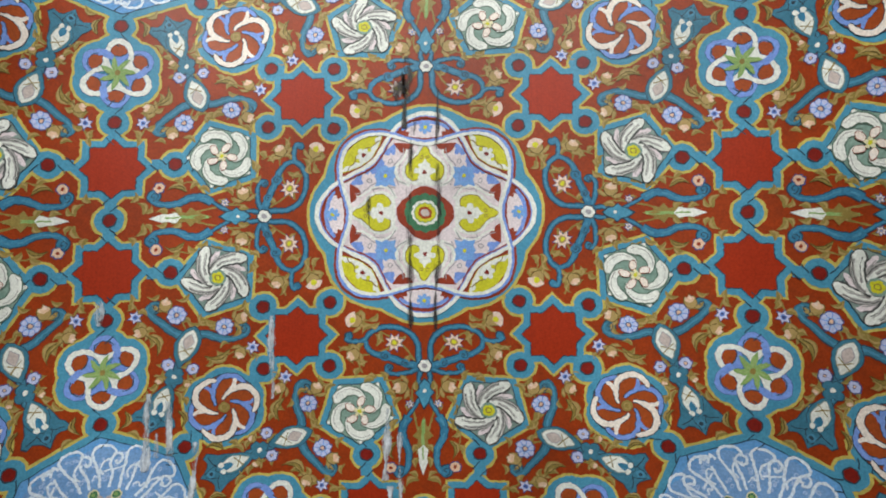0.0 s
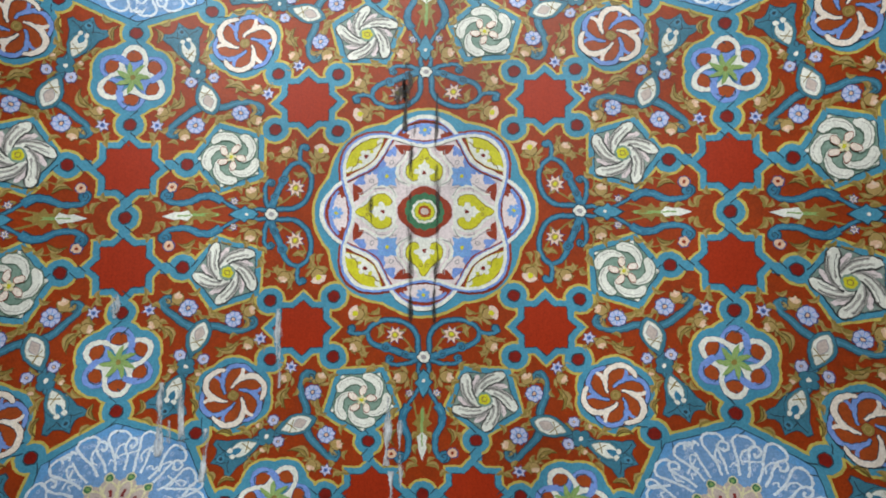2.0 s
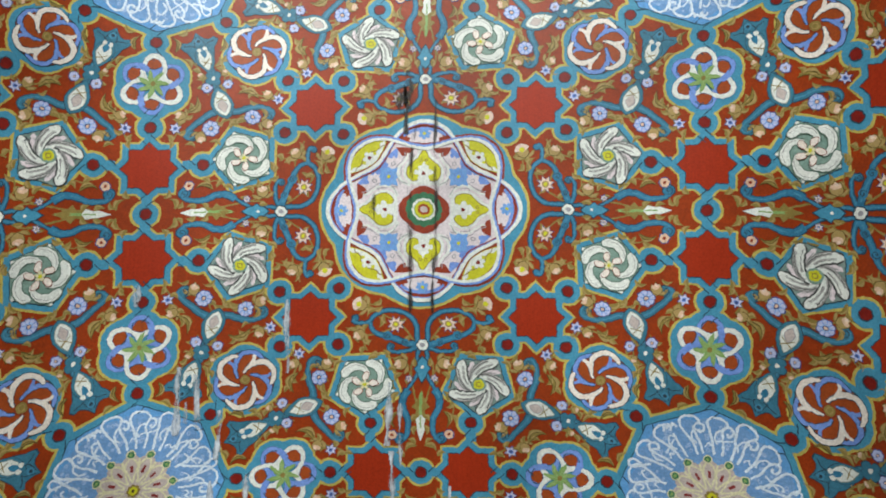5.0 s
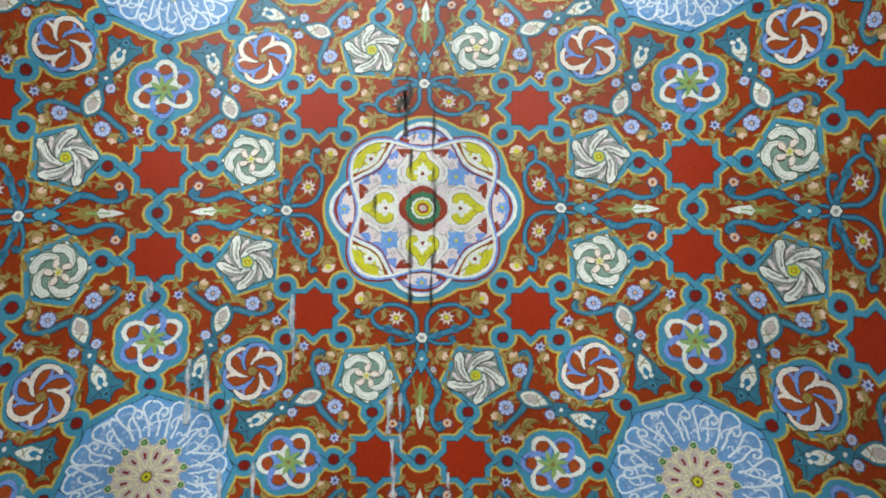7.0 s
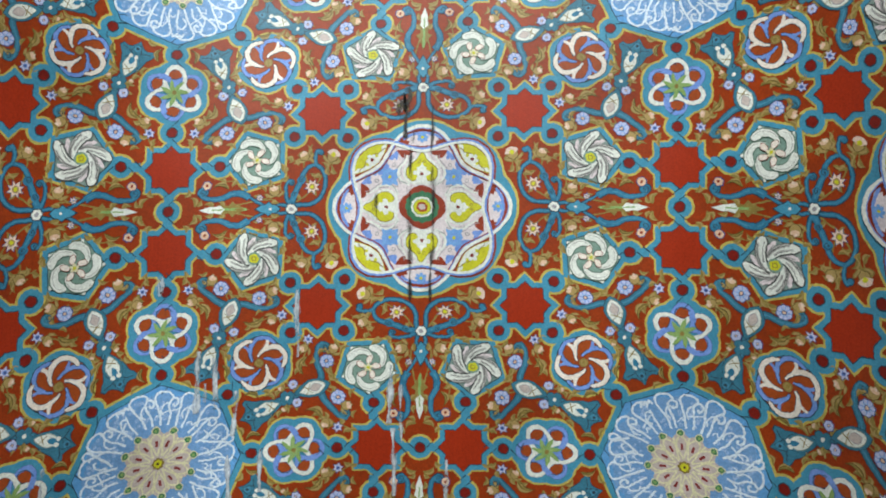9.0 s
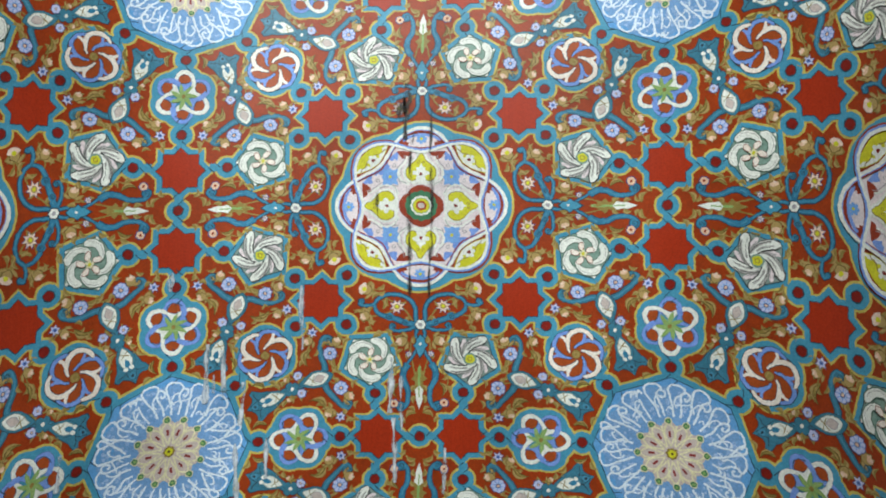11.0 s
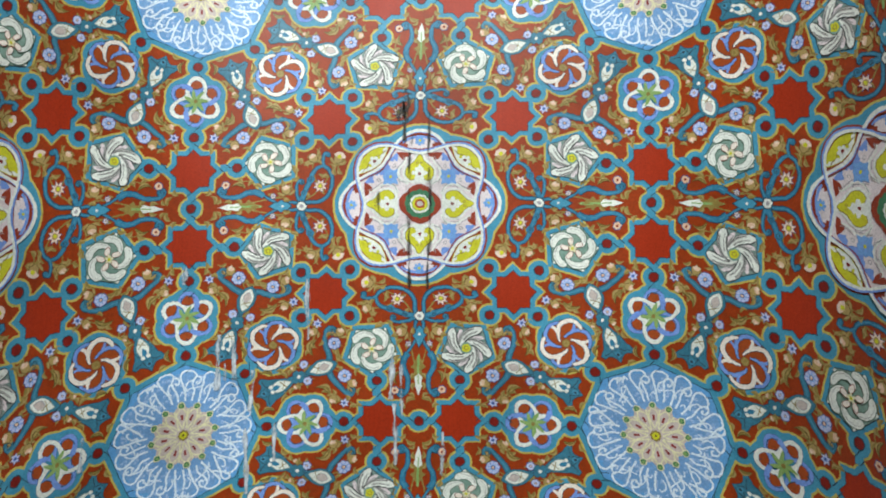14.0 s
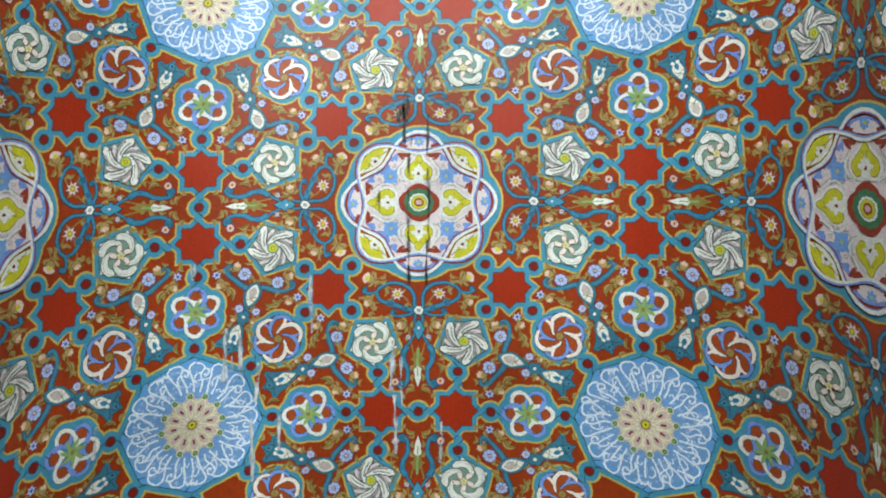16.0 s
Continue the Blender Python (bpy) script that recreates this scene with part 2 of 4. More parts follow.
# ---- the room ----
def grid_mesh(name, us, vs, material):
    g = np.array([(u, v) for v in vs for u in us])
    pts = on_wall(g)
    n = len(us)
    me = bpy.data.meshes.new(name)
    me.from_pydata([tuple(p) for p in pts], [], [(j * n + i, j * n + i + 1, (j + 1) * n + i + 1, (j + 1) * n + i)
                                                  for j in range(len(vs) - 1) for i in range(n - 1)])
    me.materials.append(material)
    for poly in me.polygons:
        poly.use_smooth = True
    return new(name, me)


def box(name, lo, hi, material, parent=None, bevel=0.0):
    bm = bmesh.new()
    bmesh.ops.create_cube(bm, size=1.0)
    size = Vector(hi) - Vector(lo)
    for vert in bm.verts:
        vert.co = Vector([vert.co[i] * size[i] for i in range(3)]) + (Vector(hi) + Vector(lo)) / 2
    if bevel:
        bmesh.ops.bevel(bm, geom=bm.edges[:], offset=bevel, segments=2, affect="EDGES")
    me = bpy.data.meshes.new(name)
    bm.to_mesh(me)
    bm.free()
    me.materials.append(material)
    ob = new(name, me)
    ob.parent = parent
    return ob


SIDE = 2.9
US = np.linspace(-2.6, 2.6, 150)
niche = grid_mesh("wall_niche", US, np.linspace(-1.5, 1.85, 110), RED)
tagged(niche, "concave plastered wall painted deep red under the ornament", "wall", kind="structure")
lower = grid_mesh("wall_niche_lower", US, np.linspace(1.85, 3.2, 10), PLASTER)
tagged(lower, "plain plastered foot of the concave wall", "wall", kind="structure")
upper = grid_mesh("wall_niche_upper", US, np.linspace(-5.6, -1.5, 12), PLASTER)
tagged(upper, "plain plastered upper part of the concave wall", "wall", kind="structure")
for shell in (niche, lower, upper):
    thick = shell.modifiers.new("thickness", "SOLIDIFY")
    thick.thickness, thick.offset = 0.12, 1.0
left_edge, right_edge = on_wall([(-2.6, 0.0)])[0], on_wall([(2.6, 0.0)])[0]
FLOOR_BACK = 0.3
floor = box("floor", (-SIDE, BACK - 0.25, -0.15), (SIDE, FLOOR_BACK, 0.0), STONE)
tagged(floor, "plain stone floor", "floor", kind="structure")
ceiling = box("ceiling", (-SIDE, BACK - 0.25, CEILING), (SIDE, FLOOR_BACK, CEILING + 0.15), PLASTER)
tagged(ceiling, "plain plaster ceiling", "ceiling", kind="structure")
for name, lo, hi in (
    ("wall_west", (-SIDE - 0.2, BACK - 0.25, 0), (-SIDE, FLOOR_BACK, CEILING)),
    ("wall_east", (SIDE, BACK - 0.25, 0), (SIDE + 0.2, FLOOR_BACK, CEILING)),
    ("wall_north_west", (-SIDE, left_edge[1] + 0.02, 0), (left_edge[0] - 0.01, left_edge[1] + 0.2, CEILING)),
    ("wall_north_east", (right_edge[0] + 0.01, right_edge[1] + 0.02, 0), (SIDE, right_edge[1] + 0.2, CEILING)),
    # three unseen pieces added to keep lamp light off the niche sides
    ("light_blocker_west", (-SIDE, BLOCKER_Y - 0.2, 0), (BLOCKER_GAP[0], BLOCKER_Y, CEILING)),
    ("light_blocker_east", (BLOCKER_GAP[1], BLOCKER_Y - 0.2, 0), (SIDE, BLOCKER_Y, CEILING)),
    ("light_blocker_high", (BLOCKER_GAP[0], BLOCKER_Y - 0.2, BLOCKER_GAP[2]), (BLOCKER_GAP[1], BLOCKER_Y, CEILING)),
    ("wall_south_low", (-SIDE, BACK - 0.25, 0), (SIDE, BACK, LAMP_GAP[2])),
    ("wall_south_high", (-SIDE, BACK - 0.25, LAMP_GAP[3]), (SIDE, BACK, CEILING)),
    ("wall_south_west", (-SIDE, BACK - 0.25, LAMP_GAP[2]), (LAMP_GAP[0], BACK, LAMP_GAP[3])),
    ("wall_south_east", (LAMP_GAP[1], BACK - 0.25, LAMP_GAP[2]), (SIDE, BACK, LAMP_GAP[3])),
):
    tagged(box(name, lo, hi, PLASTER), "added plain plastered wall, out of view", "wall", kind="structure")
ground = box("ground", (-300, -300, -0.4), (300, 300, -0.2), STONE)
tagged(ground, "bare earth outside", "ground", kind="structure")


# ---- painted panels ----
def cells():
    return [(2 * i, 2 * j) for i in (-1, 0, 1) for j in (-1, 0, 1)]


def medallion(c):
    lobe8 = lobes(8, 0.070, 0.9)
    ob = paint("medallion", Ink().fill(ring(c, 0.386, 200, 0, lobe8), 8), 1, YELLOW, at=c)
    paint("blue_border", Ink().fill(ring(c, 0.376, 200, 0, lobe8), 8), 3, BLUE, ob)
    t = np.linspace(0, 2 * math.pi, 240, endpoint=False)

    def wave(sign, off, spread=1.0):
        r = 0.296 + sign * 0.052 * np.cos(4 * t) * spread + off
        return np.stack([c[0] + r * np.cos(t), c[1] - r * np.sin(t)], 1)

    hull = np.maximum(0.296 + 0.052 * np.cos(4 * t), 0.296 - 0.052 * np.cos(4 * t) + 0.022)
    paint("red_ground", Ink().fill(np.stack([c[0] + hull * np.cos(t), c[1] - hull * np.sin(t)], 1), 8), 4, BROWN, ob)
    core = 0.296 - 0.052 * np.abs(np.cos(4 * t)) - 0.004
    paint("inner_ground", Ink().fill(np.stack([c[0] + core * np.cos(t), c[1] - core * np.sin(t)], 1), 6), 5, PINK, ob)
    for k in range(8):
        a = k * math.pi / 4
        ca, sa = math.cos(a), math.sin(a)

        def spot(r, s, ca=ca, sa=sa):
            return (c[0] + r * ca - s * sa, c[1] - r * sa - s * ca)

        def shape(pts, per=4):
            """A closed outline, the same on both sides of the ray, from its outer tip to its inner tip."""
            return [spot(r, s) for r, s in smooth(pts + [(r, -s) for r, s in pts[-2::-1]], per)[:-1]]

        if k % 2 == 0:  # red lens with a pink patch and a blue flower, and the palmette below it
            patch = [(0.326, 0), (0.324, 0.030), (0.316, 0.058), (0.305, 0.078), (0.300, 0.062), (0.288, 0.066), (0.284, 0.052), (0.272, 0.056), (0.266, 0.030), (0.264, 0)]
            field = paint("lens", Ink().fill(shape(patch, 3), 2, spot(0.296, 0)), 6, PINK, ob, label="red lens with a pink patch and a blue flower")
            arc = [spot(0.322 - 0.028 * w * w, w * 0.080) for w in np.linspace(-1, 1, 25)]
            paint("blue_arc", Ink().line(arc, 0.012), 7, PERI, field)
            layers("lens_flower", [(Ink().fill(ring(spot(0.302, 0), 0.024, 42, a + 0.3, lobes(7, 0.38))), 8, SKY), (Ink().fill(ring(spot(0.302, 0), 0.006, 12)), 9, LIME)], field)
            heart = [(0.238, 0), (0.226, 0.012), (0.208, 0.020), (0.190, 0.038), (0.170, 0.058), (0.146, 0.064), (0.124, 0.056), (0.112, 0.040), (0.118, 0.018), (0.126, 0)]
            outer = shape(heart)
            halo = shape([(0.242, 0), (0.236, 0.018), (0.220, 0.026), (0.202, 0.042), (0.182, 0.064), (0.154, 0.075), (0.124, 0.071), (0.102, 0.052), (0.096, 0.024), (0.098, 0)])
            white = paint("palmette", Ink().fill(halo, 3, spot(0.16, 0)), 8, WHITE, ob, label="lime yellow palmette edged in white")
            layers("yellow_leaf", [(Ink().fill(outer, 2, spot(0.165, 0)), 9, LIME), (Ink().line(outer, 0.0030, True), 9.4, OLIVE)], white)
            bloom = shape([(0.192, 0), (0.176, 0.008), (0.170, 0.020), (0.158, 0.018), (0.154, 0.034), (0.140, 0.032), (0.134, 0.018), (0.116, 0.022), (0.104, 0.012), (0.104, 0)], 3)
            layers("white_bloom", [(Ink().fill(bloom, 1, spot(0.145, 0)), 10, WHITE), (Ink().fill(ring(spot(0.142, 0), 0.0085, 12, a, lobes(3, 0.4))), 11, HOLE_RED)], white)
            dots = Ink()
            for e in (-1, 1):
                dots.line(ring(spot(0.196, e * 0.009), 0.005, 10), 0.002, True)
            paint("olive_dot", dots, 10, OLIVE, white)
            for e in (-1, 1):
                swirl = smooth([(0.094, e * 0.050), (0.112, e * 0.080), (0.142, e * 0.094), (0.166, e * 0.090), (0.186, e * 0.074), (0.206, e * 0.062), (0.224, e * 0.060)], 6)
                layers("white_scroll", [(Ink().line([spot(r, s) for r, s in swirl], 0.011, taper=0.4), 7.5, WHITE),
                                        (Ink().line([spot(r + 0.004, s + e * 0.009) for r, s in swirl], 0.0030), 7.8, GREY)], white)
                corner = [spot(0.246, e * 0.104), spot(0.247, e * 0.070), spot(0.240, e * 0.036), spot(0.226, e * 0.046), spot(0.222, e * 0.058), spot(0.206, e * 0.060), spot(0.212, e * 0.080), spot(0.222, e * 0.090)]
                paint("red_corner", Ink().fill(corner, 1), 7, BROWN, ob)
        else:  # lime lens with white leaves, and the blue patch below it
            lens = [spot(0.300 + 0.036 * (1 - w * w), w * 0.100) for w in np.linspace(-1, 1, 17)]
            lens += [spot(0.300 - 0.040 * (1 - w * w), w * 0.100) for w in np.linspace(0.86, -0.86, 13)]
            field = paint("lens", Ink().fill(lens, 2, spot(0.298, 0)), 6, LIME, ob, label="lime lens with white leaves along one side")
            w = np.linspace(-1, 1, 61)
            tooth = 0.010 + 0.010 * np.abs(np.sin(11 * w)) + 0.012 * np.exp(-(w / 0.2) ** 2)
            low = [spot(0.262 + 0.036 * q * q, q * 0.092) for q in w]
            high = [spot(0.262 + 0.036 * q * q + h, q * 0.092) for q, h in zip(w, tooth)]
            teeth = Ink().band(high, low)
            teeth.faces.pop()
            paint("white_leaves", teeth, 7, WHITE, field)
            curl = Ink()
            for e in (-1, 1):
                curl.line([spot(0.304 - 0.022 * q + 0.004 * math.sin(9 * q), e * q * 0.075) for q in np.linspace(0.25, 1, 14)], 0.0036)
            paint("olive_curl", curl, 8, OLIVE, field)
            layers("white_bloom", [(Ink().fill(ring(spot(0.289, 0), 0.024, 30, a, lobes(5, 0.5))), 8, WHITE), (Ink().fill(ring(spot(0.286, 0), 0.0085, 10, a, lobes(3, 0.4))), 9, HOLE_RED)], field)
            patch = [(0.250, 0.0), (0.248, 0.050), (0.244, 0.104), (0.228, 0.088), (0.214, 0.074), (0.206, 0.050), (0.190, 0.030), (0.186, 0.0)]
            blue = paint("blue_patch", Ink().fill(shape(patch, 3), 3, spot(0.225, 0)), 6, PERI, ob)
            for e in (-1, 1):
                q = spot(0.207, e * 0.048)
                square = [(q[0] + x * 0.024, q[1] + y * 0.026) for x, y in ((-1, -1), (-0.2, -0.8), (0, -1.2), (0.3, -0.8), (1, -1), (0.8, 0), (1.1, 0.3), (1, 1), (0, 0.85), (-1, 1), (-0.8, 0.2), (-1.1, -0.2))]
                layers("pink_petal", [(Ink().fill(square, 1, q), 7, PINK), (Ink().line(ring(q, 0.007, 14), 0.0028, True), 7.6, GREY)], blue)
            q = spot(0.182, 0)
            layers("blue_flower", [(Ink().fill([(q[0] + x * 0.034, q[1] + y * 0.036) for x, y in ((-1, -1), (-0.35, -0.85), (0, -1.05), (0.35, -0.85), (1, -1), (0.85, -0.35), (1.05, 0), (0.85, 0.35), (1, 1), (0.35, 0.85), (0, 1.05), (-0.35, 0.85), (-1, 1), (-0.85, 0.35), (-1.05, 0), (-0.85, -0.35))], 2, q), 8, SKY),
                                   (Ink().line(ring(q, 0.017, 30, 0, lobes(5, 0.4)), 0.003, True), 8.6, PERI), (Ink().fill(ring(q, 0.007, 12)), 9, LIME)], blue)
            lines = Ink()
            for e in (-1, 1):
                lines.line([spot(r, s) for r, s in smooth([(0.128, e * 0.008), (0.150, e * 0.022), (0.160, e * 0.042), (0.176, e * 0.058), (0.168, e * 0.066)], 5)], 0.0030)
            paint("grey_line", lines, 7.4, GREY, ob)
    for sign, name in ((1, "axis_braid"), (-1, "diagonal_braid")):
        z = 12 + (sign < 0)
        if sign > 0:  # white outside, a thin blue and a red line inside
            bands = ((0.011, -0.004, WHITE), (-0.004, -0.008, PERI), (-0.008, -0.0135, BROWN))
        else:
            bands = ((0.004, -0.009, WHITE), (0.013, 0.004, PERI))
        layers(name, [(Ink().band(wave(sign, p), wave(sign, q)), z, m) for p, q, m in bands], ob, label="white braided line with blue and red stripes")
    heart = paint("heart", Ink().fill(ring(c, 0.094, 96, 0, lobes(4, 0.16, 1.0)), 3), 9, BROWN, ob, label="concentric green, white and ochre boss")
    for r, m, k in ((0.069, DEEP_GREEN, 10), (0.045, WHITE, 11), (0.036, GREEN, 12), (0.033, LIME, 13), (0.022, OCHRE_RED, 14), (0.013, ROSE, 15)):
        paint("boss_ring", Ink().fill(ring(c, r, 48, 0, lobes(12, 0.07)), 2), k, m, heart)
    return finish(ob, "round eight-lobed medallion with yellow palmettes and braided white lines", "medallion", "medallions")


def octagon(c):
    ob = paint("octagon_roundel", Ink().fill(polygon(c, 0.340, 8), 7), 1, YELLOW, at=c)
    paint("blue_border", Ink().fill(polygon(c, 0.330, 8), 7), 3, BLUE, ob)
    field = paint("blue_field", Ink().fill(polygon(c, 0.304, 8, 0, 8), 6), 4, FIELD, ob)
    paint("dark_edge", Ink().line(polygon(c, 0.306, 8), 0.0028, True), 5, DARK, field)
    paint("script_ground", Ink().fill(ring(c, 0.274, 96, 0, lobes(16, 0.05)), 6), 4.5, SCRIPT_GROUND, field)
    rnd = random.Random(int(c[0] * 7 + c[1] * 13 + 50))
    marks = Ink()
    count = 34
    for k in range(count):  # the white script that turns about the middle, as plain strokes
        a = (k + 0.5) * 2 * math.pi / count + rnd.uniform(-0.02, 0.02)

        def spot(r, s, a=a):
            return (c[0] + r * math.cos(a) + s * math.sin(a), c[1] - r * math.sin(a) + s * math.cos(a))

        def stroke(pts, width=0.0064):
            pen.line(smooth([spot(r, s) for r, s in pts], 6), width)

        pen = Ink()
        top, lean_s = rnd.uniform(0.272, 0.287), rnd.uniform(-0.006, 0.006)
        if k % 2 == 0:  # a tall stroke with a wide hook over its neighbour
            stroke([(0.148, 0.004), (0.190, lean_s), (0.230, -0.010), (top - 0.020, -0.016), (top - 0.003, -0.004), (top, 0.018), (top - 0.008, 0.040), (top - 0.024, 0.050), (top - 0.034, 0.042)], 0.0084)
            stroke([(0.186, 0.014), (0.206, 0.006), (0.226, 0.014), (0.234, 0.028), (0.224, 0.036)], 0.0062)
        elif k % 7 == 1:  # a loop on a slanting tail
            stroke([(0.165, -0.024), (0.200, -0.006), (0.236, 0.006), (0.262, 0.020), (0.282, 0.016), (0.284, -0.002), (0.268, -0.008), (0.244, 0.006), (0.214, 0.026)], 0.0080)
        elif k % 7 == 4:  # a toothed line over an upright
            stroke([(0.150, 0.0), (0.200, lean_s), (0.238, 0.002)], 0.0080)
            stroke([(0.256, -0.022), (0.270, -0.014), (0.262, -0.006), (0.272, 0.002), (0.262, 0.012), (0.270, 0.020), (0.252, 0.026)], 0.0076)
        else:  # an upright that curls in on itself
            stroke([(0.150, 0.0), (0.186, lean_s), (0.214, -0.010), (0.240, -0.012), (0.255, 0.002), (0.248, 0.018), (0.230, 0.018), (0.224, 0.006), (0.234, 0.002)], 0.0080)
        if k % 5 == 2:
            stroke([(0.196, -0.026), (0.204, 0.0), (0.216, 0.030)], 0.0056)
        if k % 4 == 1:
            stroke([(0.172, 0.010), (0.186, 0.022), (0.176, 0.032), (0.192, 0.040)], 0.0050)
        paint("script_stroke", pen, 6, SCRIPT, field)
        for _ in range(7):
            q = spot(rnd.uniform(0.16, 0.262), rnd.uniform(-0.026, 0.026))
            marks.line(ring(q, rnd.uniform(0.003, 0.006), 7), 0.0034, True)
    tagged(paint("script_mark", marks, 5.4, GREY_BLUE, field), kind="stuff")
    rose = paint("rose", Ink().fill(ring(c, 0.128, 144, 0.12, lobes(12, 0.13)), 3), 7, ROSE, ob, label="beige rose with red seeds and a green bead edge")
    for k in range(12):
        a = k * math.pi / 6 + 0.12

        def spot(r, da, a=a):
            return (c[0] + r * math.cos(a + da), c[1] - r * math.sin(a + da))

        layers("petal", [(Ink().line(smooth([spot(0.030, 0.0), spot(0.058, 0.18), spot(0.086, 0.235), spot(0.106, 0.14), spot(0.120, 0.0), spot(0.106, -0.14), spot(0.086, -0.235), spot(0.058, -0.18), spot(0.030, 0.0)], 4), 0.0062), 8, BUTTER),
                         (Ink().line([spot(r, 0) for r in np.linspace(0.066, 0.090, 5)], 0.0095), 9, SEED),
                         (Ink().line([spot(r, 0.26) for r in np.linspace(0.090, 0.116, 4)], 0.007), 8.5, BUTTER)], rose)
        d = spot(0.131, 0)
        layers("bead", [(Ink().fill(ring(d, 0.0165, 20, a, lobes(4, 0.2))), 10, BUTTER), (Ink().fill(ring(d, 0.0115, 14)), 11, DEEP_GREEN), (Ink().fill(ring(d, 0.006, 10)), 12, GREEN)], rose)
    layers("rose_heart", [(Ink().fill(ring(c, 0.024, 32, 0, lobes(8, 0.2))), 10, OLIVE), (Ink().fill(ring(c, 0.015, 16)), 11, LIME), (Ink().fill(ring(c, 0.005, 10)), 12, DARK_OLIVE)], rose)
    return finish(ob, "large blue octagon with turning white script round a beige rose", "roundel", "blue octagon roundels")


def star_panel(c):
    ob = paint("star_panel", Ink().fill(star(c, 0.140), 4), 1, YELLOW, at=c)
    paint("blue_border", Ink().fill(star(c, 0.130), 4), 3, BLUE, ob)
    paint("red_star", Ink().fill(star(c, 0.099), 5), 5, STAR_RED, ob)
    paint("dark_edge", Ink().line(star(c, 0.100), 0.003, True), 5.5, DARK, ob)
    return finish(ob, "plain red eight-pointed star in a blue strap border", "star panel", "red star panels")


def tongue(path, width):
    """A leaf along a path with a width at each point, as a strip."""
    path, width = np.asarray(path, float), np.asarray(width, float)
    d = np.gradient(path, axis=0)
    d /= np.maximum(np.hypot(d[:, 0], d[:, 1]), 1e-9)[:, None]
    side = np.stack([-d[:, 1], d[:, 0]], 1)
    ink = Ink().band(path + side * width[:, None] / 2, path - side * width[:, None] / 2)
    ink.faces.pop()
    return ink, side


def pentagon(c, toward, blade):
    ob = paint("pentagon_panel", Ink().fill(polygon(c, 0.148, 5, toward), 4), 1, YELLOW, at=c)
    paint("blue_border", Ink().fill(polygon(c, 0.137, 5, toward), 4), 3, BLUE, ob)
    paint("sage_ground", Ink().fill(polygon(c, 0.112, 5, toward), 3), 5, SAGE if not blade else STEEL, ob)
    paint("dark_edge", Ink().line(polygon(c, 0.113, 5, toward), 0.003, True), 6, DARK, ob)
    for k in range(5):
        a0 = radians(toward) + k * 2 * math.pi / 5

        def spot(r, da, a0=a0):
            return (c[0] + r * math.cos(a0 + da), c[1] - r * math.sin(a0 + da))

        z = 8 + 0.8 * k
        if blade:  # long overlapping blades that sweep round a yellow eye
            path = np.array([spot(r, s) for r, s in smooth([(0.024, 2.2), (0.031, 1.55), (0.045, 0.98), (0.066, 0.52), (0.090, 0.20), (0.110, 0.02)], 5)])
            s = np.linspace(0, 1, len(path))
            width = np.interp(s, (0, 0.2, 0.5, 0.78, 0.92, 1), (0.012, 0.020, 0.029, 0.034, 0.027, 0.008)) * (1 + 0.07 * np.sin(40 * s) * (s > 0.6))
            vane, side = tongue(path, width)
            under, _ = tongue(path, width + 0.012)
            fold = path[4:20] - side[4:20] * (width[4:20] * 0.30)[:, None]
            fold2 = path[9:22] + side[9:22] * (width[9:22] * 0.10)[:, None]
            layers("blade", [(under, z - 0.30, SHADE), (vane, z, WHITE), (Ink().line(fold - side[4:20] * 0.006, 0.0110, taper=0.3), z - 0.15, FOLD), (Ink().line(fold, 0.0060, taper=0.4), z + 0.2, FOLD),
                             (Ink().line(fold - side[4:20] * 0.0035, 0.0026), z + 0.35, SHADE), (Ink().line(fold2, 0.0056, taper=0.6), z + 0.2, FOLD), (Ink().line(fold2 + side[9:22] * 0.004, 0.0020), z + 0.35, SHADE)], ob)
            inner = np.array([spot(r, s - 0.62) for r, s in smooth([(0.028, 1.9), (0.036, 1.4), (0.052, 0.9), (0.072, 0.5), (0.088, 0.26)], 5)])
            strand, across = tongue(inner, np.interp(np.linspace(0, 1, len(inner)), (0, 0.3, 0.7, 0.9, 1), (0.008, 0.016, 0.020, 0.016, 0.005)))
            layers("inner_blade", [(strand, 7.3 + 0.1 * k, PINK), (Ink().line(inner[3:18] + across[3:18] * 0.005, 0.0050, taper=0.4), 7.36 + 0.1 * k, FOLD), (Ink().line(inner[3:18] - across[3:18] * 0.008, 0.0026), 7.36 + 0.1 * k, SHADE)], ob)
            patch = Ink().fill([spot(0.100, 0.10), spot(0.090, 0.42), spot(0.078, 0.55), spot(0.076, 0.22)], 1)
            paint("corner", patch, 6.6, BROWN if k % 2 else STEEL, ob)
        else:
            drop = ring((0, 0), 1, 16) * [0.0165, 0.0105]
            q, b = spot(0.033, 0.5), a0 + 0.2
            rot = np.array([[math.cos(b), -math.sin(b)], [-math.sin(b), -math.cos(b)]])
            layers("petal", [(Ink().fill(drop @ rot.T * 1.14 + q), 14.4, BROWN), (Ink().fill(drop @ rot.T + q), 14.8, BONE)], ob)
            paint("corner", Ink().fill(ring(spot(0.100, 0.03), 0.011, 12, a0, lobes(3, 0.4))), 6.6, WHITE, ob)
    for k in range(0 if blade else 5):  # plump crescents that curl round a small flower
        a0 = radians(toward) + k * 2 * math.pi / 5

        def spot(r, da, a0=a0):
            return (c[0] + r * math.cos(a0 + da), c[1] - r * math.sin(a0 + da))

        z = 8 + 0.8 * k
        path = np.array([spot(r, s) for r, s in smooth([(0.040, -1.10), (0.054, -0.78), (0.070, -0.42), (0.081, -0.04), (0.084, 0.26), (0.080, 0.44), (0.075, 0.52)], 5)])
        s = np.linspace(0, 1, len(path))
